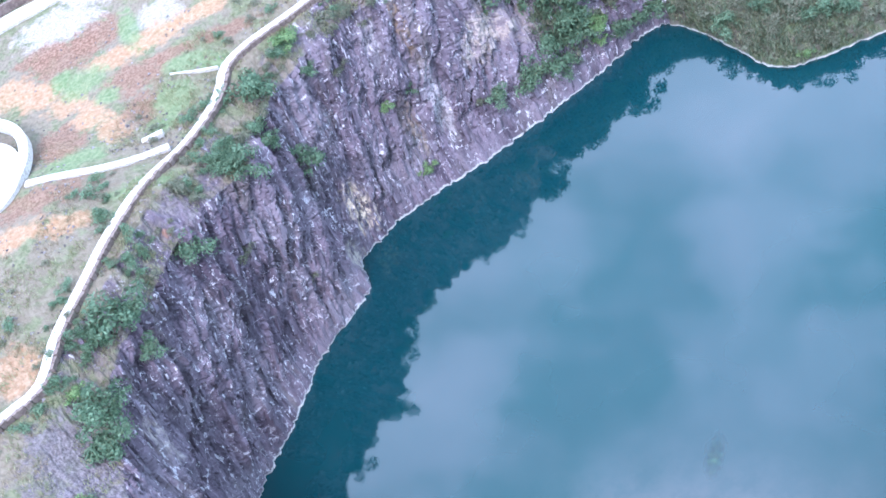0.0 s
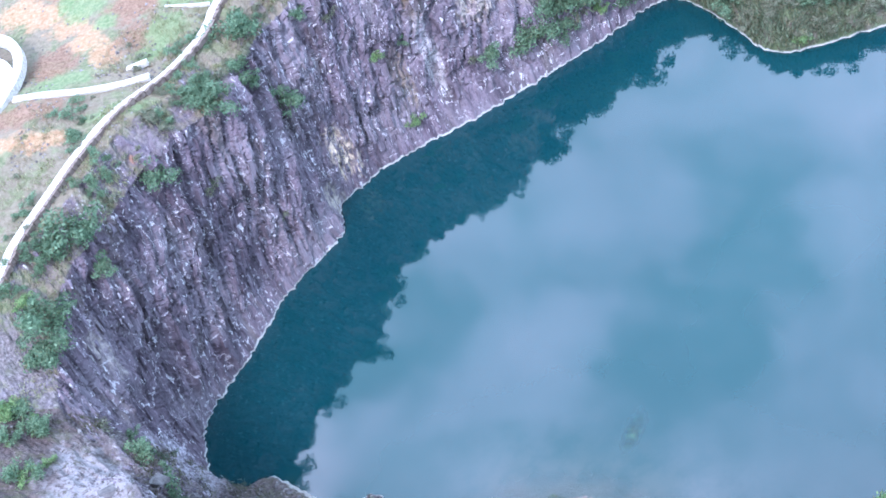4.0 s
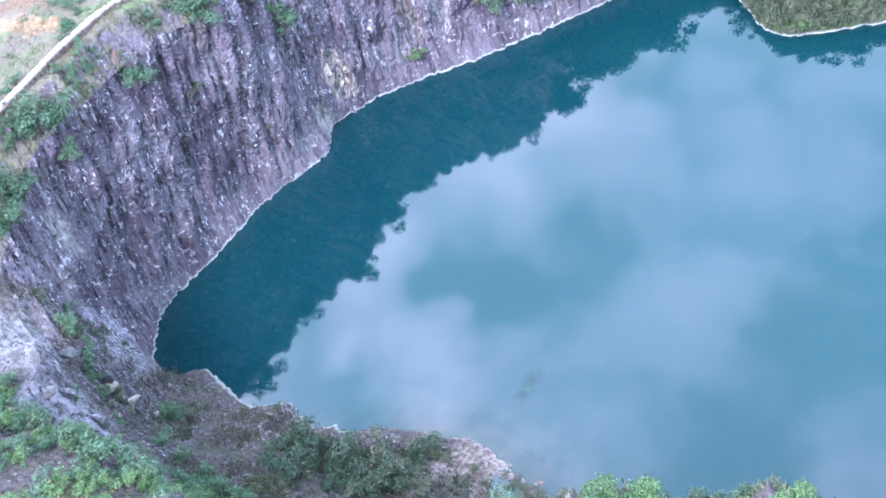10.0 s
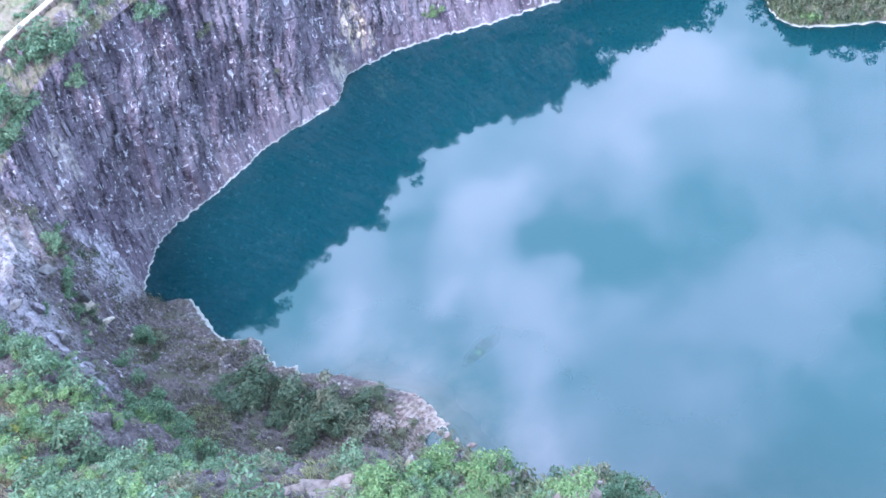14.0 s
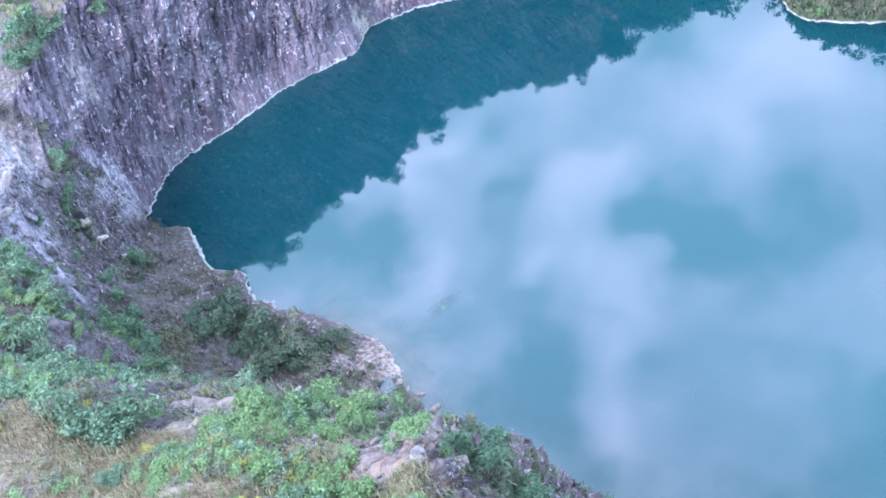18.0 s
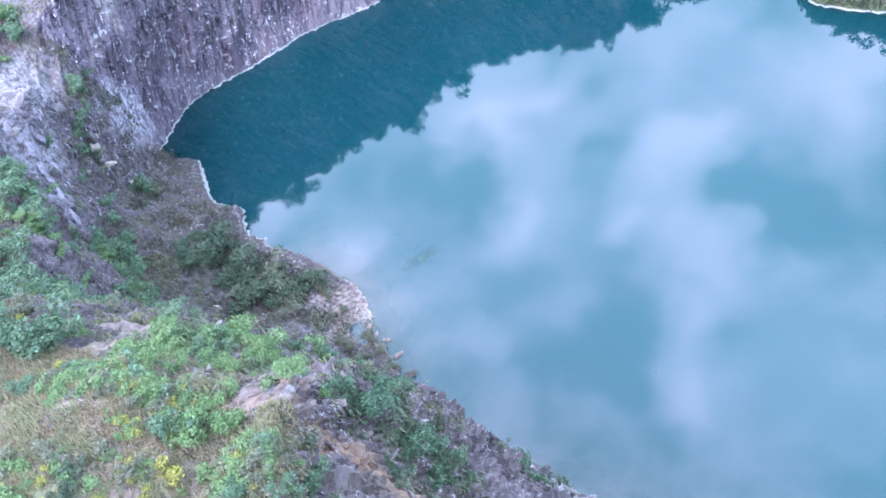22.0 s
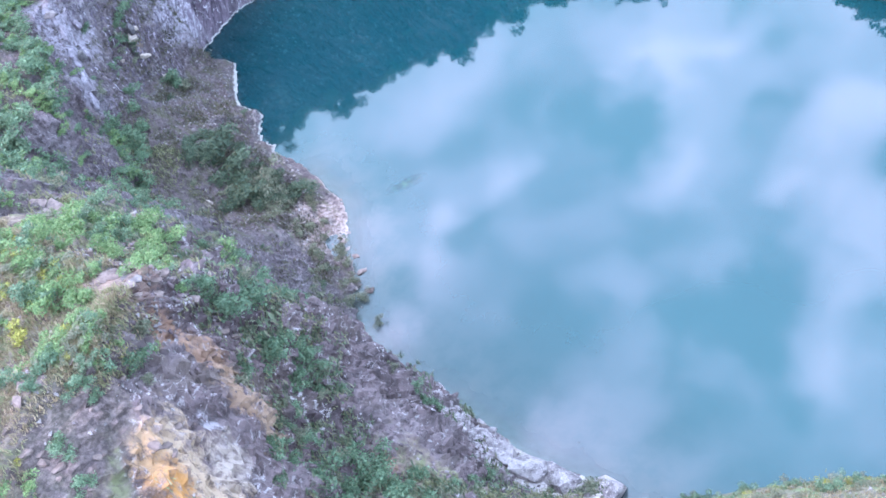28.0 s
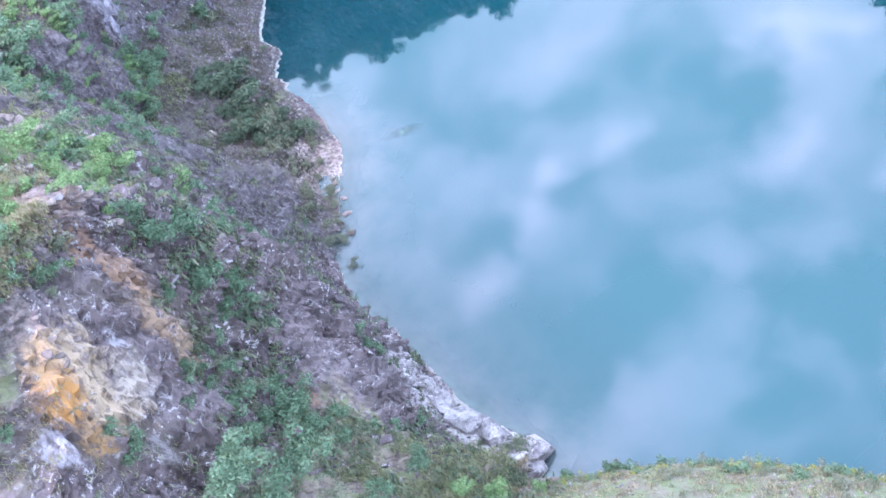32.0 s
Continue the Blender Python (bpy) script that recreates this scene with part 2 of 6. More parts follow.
SOUTH = [
    (65.5, 32.6, -62, 2, 2, 4, 4.5, 6, 7, 9, 9.5, 15, 13, 28, 19),
    (62.6, 30.9, -76, 1.5, 2.5, 4, 5, 8, 9, 13, 13, 20, 16, 32, 21),
    (60.6, 33.4, -88, 0.6, 1.4, 3.5, 2.2, 8, 8.5, 14, 13.5, 24, 18.5, 36, 34),
    (55.5, 33.2, -91, 1, 0.8, 4.5, 2, 9.5, 13.5, 17, 18.5, 25.5, 26, 29, 42),
    (50.5, 33.3, -91, 1, 0.8, 4.5, 5, 9, 17, 17.5, 22.5, 21.3, 36, 24, 47.5),
    (45.5, 34.2, -91, 1.2, 1.5, 4, 8, 8, 21, 15, 31, 18.5, 43, 22.5, 51),
    (40.5, 35.0, -86, 1.2, 4, 3.5, 14, 7.5, 28.5, 10.6, 34.7, 13.5, 41.5, 17, 47.6),
    (36.0, 35.0, -91, 1.5, 5, 3.7, 13, 7.3, 27, 11.2, 37.5, 15.5, 43.5, 20, 49),
    (30.5, 36.4, -92, 2, 5, 4, 12, 7.5, 26, 11.5, 39.2, 16.5, 44, 22, 50),
]
SHELF = [
    (22.5, 40.0, -92, 2, 3, 5, 9, 10, 24, 15.5, 40, 19, 43, 26, 48.5),
    (15.5, 47.5, -95, 2.5, 0.6, 6, 3, 13, 17, 22, 38, 26.5, 45, 32, 49),
    (9.8, 53.4, -97, 4, 0.35, 8, 1.2, 16, 12, 27, 35.5, 32, 43.5, 38, 48),
    (4.6, 55.6, -97, 3, 0.8, 7, 2.5, 14, 7, 26, 30, 32, 41, 38, 46),
    (-1.5, 57.6, -99, 3, 1.5, 8, 4, 14, 6.2, 22, 14, 31, 33, 37, 41),
    (-7.5, 58.4, -103, 2, 1.5, 6, 5.5, 11, 10, 17, 13, 22.5, 28, 30, 35),
    (-12.5, 60.8, -107, 1.5, 1.6, 6, 7.2, 13, 10.3, 17, 13, 20.5, 28, 28, 33),
]
SPIT = [
    (-14.3, 63.3, -110, 1.0, 1.2, 5, 5, 10, 8.6, 17, 13, 20.5, 27, 28, 32),
    (-19.9, 64.2, -118, 1.2, 1.2, 6.5, 6.2, 11, 9, 14, 20, 17.5, 28, 26, 32),
    (-23.2, 67.4, -119, 1.2, 1.2, 6, 4.2, 11, 9, 13.5, 19, 16, 27, 25, 31),
    (-26.8, 70.7, -113, 1.2, 1.2, 7, 3.8, 10, 12.3, 12, 19, 14, 26, 24, 30),
    (-31.2, 70.1, -135, 1.0, 3, 2, 9, 4, 16, 6.5, 20, 11, 25, 22, 29),
]
SECTIONS = [("west", WEST, 0.27), ("north_west", NORTH_WEST, 0.3), ("north", NORTH, 0.7), ("east", EAST, 1.6),
            ("south", SOUTH, 0.3), ("shelf", SHELF, 0.32), ("spit", SPIT, 0.3)]
CENTRE = Vector((35, 78))


def rails(rows):
    """Each cross-section as ten points: below the water, waterline, six up the bank, two far out."""
    out = []
    for x, y, head, *dz in rows:
        n = np.array((math.cos(radians(head)), math.sin(radians(head)), 0.0))
        s = np.array((x, y, 0.0))
        pts = [s - 9.0 * n - (0, 0, 5.0), s]
        for d, z in zip(dz[::2], dz[1::2]):
            pts.append(s + d * n + (0, 0, z))
        away = np.array((x - CENTRE.x, y - CENTRE.y, 0.0))
        away /= np.linalg.norm(away)
        rise = 9.0 if y < 60 and 0 < x < 64 else 1.5
        pts.append(pts[-1] + (0.6 * n + 0.4 * away) * 42 + (0, 0, rise))
        pts.append(np.array((CENTRE.x, CENTRE.y, 0)) + away * 3500 + (0, 0, 30))
        out.append(pts)
    return np.array(out)


def spline_closed(p, per):
    """Catmull-Rom through the rows of p, closed; per: how many steps for each span."""
    n, out = len(p), []
    for i in range(n):
        a, b, c, d = p[(i - 1) % n], p[i], p[(i + 1) % n], p[(i + 2) % n]
        for k in range(per[i]):
            t = k / per[i]
            out.append(0.5 * (2 * b + (c - a) * t + (2 * a - 5 * b + 4 * c - d) * t * t + (3 * b - a - 3 * c + d) * t ** 3))
    return np.array(out)


ALL = [r for _, rows, _ in SECTIONS for r in rows]
R10 = rails(ALL)
fine = [f for _, rows, f in SECTIONS for _ in rows]
span = np.linalg.norm(np.roll(R10[:, 3], -1, axis=0) - R10[:, 3], axis=1)
span = np.maximum(span, np.linalg.norm(np.roll(R10[:, 1], -1, axis=0) - R10[:, 1], axis=1))
per = [max(3, int(round(s / f))) for s, f in zip(span, fine)]
U = spline_closed(R10, per)
STEPS = (6, 22, 26, 30, 32, 32, 30, 36, 9)
cols, vpos = [], []
for k, m in enumerate(STEPS):
    for j in range(m):
        t = j / m
        if k >= 7:
            t = t ** 1.6
        cols.append(U[:, k] * (1 - t) + U[:, k + 1] * t)
        vpos.append(k + t)
cols.append(U[:, -1])
vpos.append(9.0)
BASE, VPOS = np.stack(cols, 1), np.array(vpos)
NU, NV = BASE.shape[:2]
# a little rounding of the breaks between the rails
for _ in range(2):
    mid = BASE[:, 8:-10]
    BASE[:, 8:-10] = 0.5 * mid + 0.25 * (BASE[:, 7:-11] + BASE[:, 9:-9])
du = np.roll(BASE, -1, axis=0) - np.roll(BASE, 1, axis=0)
dv = np.gradient(BASE, axis=1)
NRM = np.cross(dv, du)
NRM /= np.linalg.norm(NRM, axis=-1)[..., None] + 1e-9
steep = np.clip((1 - np.abs(NRM[..., 2])) * 1.6, 0, 1)
starts = np.cumsum([0] + [sum(per[sum(len(r) for _, r, _ in SECTIONS[:i]):][:len(SECTIONS[i][1])]) for i in range(len(SECTIONS))])
rough = np.ones(NU) * 0.8
for i, amount in enumerate((1.0, 1.0, 0.5, 0.5, 1.25, 0.9, 0.9)):
    rough[starts[i]:starts[i + 1]] = amount
rough = np.convolve(np.r_[rough[-12:], rough, rough[:12]], np.ones(25) / 25, "valid")
P3 = BASE * (1, 1, 0.14)
layered = np.ones(NU)
layered[:starts[2]] = 0.3
layered[starts[6] + 30:] = 0.3
layered = np.convolve(np.r_[layered[-12:], layered, layered[:12]], np.ones(25) / 25, "valid")
# the west cliffs are steep beds: slabs and joints run along DIP, sheets lie across BED
DIP = np.array((0.0, 0.47, 0.883))
BED = np.array((0.617, 0.695, -0.371))
BED /= np.linalg.norm(BED)
CROSS = np.cross(DIP, BED)
bed_q, bed_a, bed_c = BASE @ BED, BASE @ DIP, BASE @ CROSS
bend = fbm(BASE * 0.11 + 70, 3) * 1.1
sheet = fbm(np.stack([(bed_q + bend) * 0.42, bed_a * 0.035, bed_c * 0.05], -1) + 3, 2, 0.5)
slab = fbm(np.stack([(bed_q + bend) * 0.95, bed_a * 0.13, bed_c * 0.12], -1) + 23, 3, 0.55)
chip = fbm(np.stack([(bed_q + bend) * 1.9, bed_a * 0.5, bed_c * 0.4], -1) + 43, 2, 0.6)
SLOPE_DIP = np.array((0.1, -0.45, 0.887))
SLOPE_BED = np.array((0.97, 0.22, 0.0))
SLOPE_BED /= np.linalg.norm(SLOPE_BED)
SLOPE_CROSS = np.cross(SLOPE_DIP, SLOPE_BED)
sq, sa, sc_ = BASE @ SLOPE_BED, BASE @ SLOPE_DIP, BASE @ SLOPE_CROSS
shelves = fbm(np.stack([(sq + bend) * 0.5, sa * 0.12, sc_ * 0.12], -1) + 13, 3, 0.55)
shards = fbm(np.stack([(sq + bend) * 1.5, sa * 0.5, sc_ * 0.5], -1) + 53, 3, 0.6)
broken = np.round(shelves * 3.0) / 3.0 * 0.8 + np.round(shards * 2.5) / 2.5 * 0.45
beds = np.round(sheet * 3.2) / 3.2 * 1.3 + np.round(slab * 3.0) / 3.0 * 0.7 + np.round(chip * 2.5) / 2.5 * 0.2 + fbm(BASE * 0.16 + 61, 3) * 0.9
bedded = ((1 - layered) / 0.7)[:, None]
ribs = (0.55 - np.abs(fbm(P3 * 0.36, 4, 0.55)) * 1.5) * 0.55 * (1 - bedded) + broken * (1 - bedded) + beds * bedded
blocks = np.abs(fbm(BASE * (1.1, 1.1, 0.26) + 5, 3, 0.6)) * 0.6 * (1 - 0.75 * bedded)
ledge = np.round(fbm(BASE * (0.25, 0.25, 0.9) + 30, 3) * 3) / 3 * 0.28 * layered[:, None]
small = fbm(BASE * 2.1 + 9, 2) * 0.16
hills = fbm(BASE * (0.11, 0.11, 0.11) + 3, 3) * 0.9
fade = np.clip((VPOS - 1.0) / 0.9, 0.12, 1.0)[None, :] * np.clip((8.2 - VPOS) / 0.6, 0, 1)[None, :]
coarse = np.zeros(NU)
coarse[starts[5]:] = 1
coarse = np.convolve(np.r_[coarse[-12:], coarse, coarse[:12]], np.ones(25) / 25, "valid")[:, None]
heaped = (fbm(BASE * 0.55 + 33, 4, 0.6) * 0.55 + np.abs(fbm(BASE * 1.4 + 12, 2)) * 0.3) * coarse * (1 - steep)
move = heaped + steep * (ribs - blocks + ledge) + small * (0.4 + 0.6 * steep) + hills * (1 - steep) * 0.6
GRID = BASE + NRM * (move * fade * rough[:, None])[..., None]
below = VPOS <= 1.0
GRID[:, below] = BASE[:, below]
# a waterline that wanders by a hand or two
wander = fbm(BASE[:, STEPS[0]] * 0.8 + 50, 3) * 0.3 + fbm(BASE[:, STEPS[0]] * 1.7 + 90, 2) * 0.22
wander[:starts[2]] *= 1.5
wander[starts[5]:starts[6]] *= 2.4
wander[starts[5]:starts[6]] += fbm(BASE[starts[5]:starts[6], STEPS[0]] * 0.35 + 80, 2) * 0.9
SHORE = STEPS[0]
side = NRM[:, SHORE + 3] * (1, 1, 0) * wander[:, None]
for k in range(16):
    GRID[:, SHORE + k] = (BASE if k == 0 else GRID)[:, SHORE + k] + side * (1 - k / 16)
GRID[:, SHORE, 2] = -0.02


def patch_mesh(name, u0, u1, v0, v1, mat, smooth=False):
    """A piece of the loft as a mesh: columns u0..u1 (they may run past the end), rows v0..v1."""
    us = np.arange(u0, u1 + 1) % NU
    g = GRID[us][:, v0:v1 + 1]
    nu, nv = g.shape[:2]
    idx = np.arange(nu * nv).reshape(nu, nv)
    quads = np.stack([idx[:-1, :-1], idx[1:, :-1], idx[1:, 1:], idx[:-1, 1:]], -1).reshape(-1, 4)
    me = bpy.data.meshes.new(name)
    me.from_pydata(g.reshape(-1, 3).tolist(), [], quads.tolist())
    if smooth:
        me.polygons.foreach_set("use_smooth", np.ones(len(me.polygons), bool))
    me.materials.append(mat)
    lv = me.attributes.new("level", "FLOAT", "POINT")
    lv.data.foreach_set("value", np.abs(NRM[us][:, v0:v1 + 1, 2]).ravel().astype(np.float32))
    me.update()
    return new(name, me)


def col(k):
    """The row of the loft at which rail k lies."""
    return sum(STEPS[:k])

# ---------- ground materials ----------
def blob(g, at, size, wob=0.5, soft=0.35, freq=0.6, n=None):
    """A ragged patch round a place: 1 inside, 0 outside. size: half axes in x, y, z."""
    vec = g.nt.nodes.new("ShaderNodeVectorMath")
    vec.operation = "SUBTRACT"
    g.link(g.pos(), vec.inputs[0])
    vec.inputs[1].default_value = at
    sc = g.nt.nodes.new("ShaderNodeVectorMath")
    sc.operation = "DIVIDE"
    g.link(vec.outputs[0], sc.inputs[0])
    sc.inputs[1].default_value = size
    ln = g.nt.nodes.new("ShaderNodeVectorMath")
    ln.operation = "LENGTH"
    g.link(sc.outputs[0], ln.inputs[0])
    n = n or g.noise(g.pos(), freq, 4, 0.6)
    r = g.math("ADD", ln.outputs["Value"], g.math("MULTIPLY", g.math("SUBTRACT", n, 0.5), wob * 2))
    return g.ramp(r, 1.0 + soft, 1.0 - soft)


def rock_base(g, dark, mid, pale, tilt=(0, 0, 40), flecks=0.9, tall=0.2):
    """Bedded, jointed rock: near-vertical ribs, pale flecks and a coarse change of tone."""
    v = g.mapped(tilt, (1.0, 1.0, tall))
    coarse = g.noise(g.pos(), 0.12, 4, 0.6)
    ribs = g.noise(v, 1.9, 6, 0.68, 0.25)
    fleck = g.noise(g.mapped(tilt, (1.0, 1.3, tall * 1.3)), 2.7, 7, 0.72, 0.4)
    where = g.ramp(g.noise(g.pos(), 0.22, 4, 0.6), 0.42, 0.6, 0.12, 1.0)
    c = g.mix(g.ramp(ribs, 0.34, 0.61), dark, mid)
    c = g.mix(g.ramp(coarse, 0.38, 0.7, 0.0, 0.5), c, tuple(0.6 * a + 0.4 * b for a, b in zip(mid, pale)))
    c = g.mix(g.math("MULTIPLY", g.math("MULTIPLY", g.ramp(fleck, 0.555, 0.595), flecks), where), c, pale)
    band = g.noise(g.mapped(tilt, (1.0, 1.0, 0.2)), 0.45, 5, 0.6, 0.5)
    c = g.mix(g.math("MULTIPLY", g.ramp(band, 0.5, 0.36), 0.45), c, tuple(0.75 * a for a in dark))
    seam = g.noise(v, 4.6, 4, 0.65)
    c = g.mix(g.math("MULTIPLY", g.ramp(seam, 0.43, 0.32), 0.65), c, tuple(0.4 * a for a in dark))
    h = g.math("ADD", g.math("MULTIPLY", ribs, 1.0), g.math("ADD", g.math("MULTIPLY", fleck, 0.6), g.math("MULTIPLY", seam, 0.4)))
    return c, h


def axes(g, rows):
    """The place along three axes, each with a scale of its own."""
    comb_ = g.nt.nodes.new("ShaderNodeCombineXYZ")
    p = g.pos()
    for k, (axis, s) in enumerate(rows):
        d = g.nt.nodes.new("ShaderNodeVectorMath")
        d.operation = "DOT_PRODUCT"
        g.link(p, d.inputs[0])
        d.inputs[1].default_value = tuple(float(v) * s for v in axis)
        g.link(d.outputs["Value"], comb_.inputs[k])
    return comb_.outputs[0]


def bedded_rock(g, dark, mid, pale, bed, dip, cross, dull=(0.125, 0.098, 0.086)):
    """Steeply bedded slate: long sheets, broken cross joints, bright chips in patches, dark open seams."""
    sheet_v = axes(g, ((bed, 1.0), (dip, 0.09), (cross, 0.25)))
    chip_v = axes(g, ((bed, 1.0), (dip, 0.4), (cross, 0.55)))
    cross_v = axes(g, ((bed, 0.3), (dip, 1.0), (cross, 0.4)))
    broad = g.noise(g.pos(), 0.1, 5, 0.6)
    sheets = g.noise(sheet_v, 1.1, 6, 0.6, 0.3)
    chips = g.noise(chip_v, 2.3, 7, 0.66, 0.5)
    joints = g.noise(cross_v, 1.7, 5, 0.65, 0.3)
    c = g.mix(g.ramp(sheets, 0.36, 0.62), dark, mid)
    c = g.mix(g.ramp(broad, 0.4, 0.68, 0.0, 0.45), c, tuple(0.7 * a + 0.3 * b for a, b in zip(mid, pale)))
    brown = g.ramp(g.noise(axes(g, ((bed, 1.0), (dip, 0.2), (cross, 0.5))), 0.22, 5, 0.6), 0.53, 0.66, 0.0, 0.55)
    c = g.mix(brown, c, dull)
    patch = g.ramp(g.noise(chip_v, 0.34, 5, 0.62), 0.42, 0.6, 0.1, 1.0)
    c = g.mix(g.math("MULTIPLY", g.ramp(chips, 0.575, 0.61), patch), c, pale)
    c = g.mix(g.math("MULTIPLY", g.math("MULTIPLY", g.ramp(joints, 0.6, 0.64), g.ramp(chips, 0.45, 0.52)), 0.7), c, pale)
    fine = g.noise(chip_v, 6.5, 4, 0.65)
    c = g.mix(g.math("MULTIPLY", g.ramp(fine, 0.45, 0.33), 0.5), c, tuple(0.45 * a for a in dark))
    seam = g.noise(sheet_v, 2.4, 4, 0.6, 0.4)
    c = g.mix(g.math("MULTIPLY", g.ramp(seam, 0.42, 0.34), 0.6), c, tuple(0.4 * a for a in dark))
    h = g.math("ADD", g.math("ADD", sheets, g.math("MULTIPLY", chips, 0.7)), g.math("MULTIPLY", joints, 0.4))
    return c, h


def plateau_ground(g):
    """Thin grass with patches of red rubble, dirt track, lawn and pale crushed stone."""
    grit = g.noise(g.pos(), 1.8, 6, 0.7)
    c = g.mix(g.ramp(grit, 0.3, 0.7), (0.13, 0.1, 0.07), (0.2, 0.157, 0.117))
    c = g.mix(g.ramp(g.noise(g.pos(), 0.3, 7, 0.65), 0.46, 0.62), c, g.mix(g.ramp(grit, 0.35, 0.65), (0.088, 0.093, 0.047), (0.165, 0.157, 0.092)))
    lump = g.ramp(g.noise(g.pos(), 2.6, 6, 0.75), 0.35, 0.66)
    rub = g.mix(lump, (0.1054, 0.0465, 0.0279), (0.248, 0.1426, 0.0992))
    track = g.mix(g.ramp(grit, 0.3, 0.75), (0.248, 0.124, 0.062), (0.3844, 0.248, 0.1612))
    lawn = g.mix(g.ramp(grit, 0.3, 0.7), (0.0806, 0.124, 0.0496), (0.1736, 0.2046, 0.1054))
    pale = g.mix(lump, (0.2, 0.16, 0.14), (0.4, 0.355, 0.33))
    edge = g.noise(g.pos(), 0.6, 8, 0.72)
    stony = g.mix(lump, (0.06, 0.047, 0.055), (0.2, 0.165, 0.18))
    for what, spots in (
        (stony, ((-43, 77, 5, 5), (-41, 71, 6, 5), (-47, 69, 8, 6), (-42, 63, 7, 7), (-33, 91, 3, 2), (-26, 101, 3, 2), (-18, 110, 3, 2))),
        (pale, ((-33.6, 145, 6, 4), (-20.6, 137.5, 3.6, 2.6), (-28, 150, 5, 2.5))),
        (rub, ((-34, 138, 6, 3.4), (-36.9, 140.5, 4, 2), (-29.4, 140, 4, 3), (-26, 127.5, 4.5, 3), (-25.2, 121, 4, 3), (-37, 120.5, 3.5, 4), (-40.5, 110.2, 6, 2.2), (-20, 128.5, 4, 1.6), (-13, 128.6, 4, 1.5))),
        (track, ((-42.5, 135.4, 3.4, 3), (-39, 132.4, 3.2, 2.4), (-35.4, 129, 2.8, 2.4), (-32.8, 124.4, 2.2, 3.2), (-30.4, 119.4, 2.0, 3.2), (-28, 133, 4, 2), (-21.4, 133.7, 4.6, 2.2), (-15, 134.4, 4.4, 1.8), (-43.3, 105.3, 4, 1.6), (-38.1, 104.5, 3, 1.4), (-46.5, 87.7, 3, 2.6))),
        (lawn, ((-32.8, 131, 3.6, 2.4), (-35.3, 134, 1.6, 1.6), (-30, 126.3, 1.8, 1.6), (-22.2, 120.6, 3, 3), (-19.1, 125.7, 3, 1.8), (-24.4, 117.2, 3, 1.4), (-24.9, 137.5, 1.5, 4.5), (-36, 115.2, 4.4, 2), (-15.8, 123.8, 2.4, 1.4), (-28.4, 106, 4, 1.4))),
    ):
        for x, y, rx, ry in spots:
            c = g.mix(g.math("MULTIPLY", blob(g, (x, y, 33), (rx, ry, 12), 1.4, 0.3, n=edge), 0.78), c, what)
    return c, grit


def height_band(g, top, wob):
    z = g.nt.nodes.new("ShaderNodeSeparateXYZ")
    g.link(g.pos(), z.inputs[0])
    n = g.noise(g.pos(), 1.6, 3, 0.6)
    zz = g.math("SUBTRACT", z.outputs[2], g.math("MULTIPLY", g.math("SUBTRACT", n, 0.5), wob))
    return g.ramp(zz, top + 0.12, top - 0.08)


def finish(g, b, c, h, strength=0.7, dist=0.25):
    g.link(c, b.inputs["Base Color"])
    b.inputs["Roughness"].default_value = 0.92
    b.inputs["Specular IOR Level"].default_value = 0.25
    g.link(g.bump(h, strength, dist), b.inputs["Normal"])


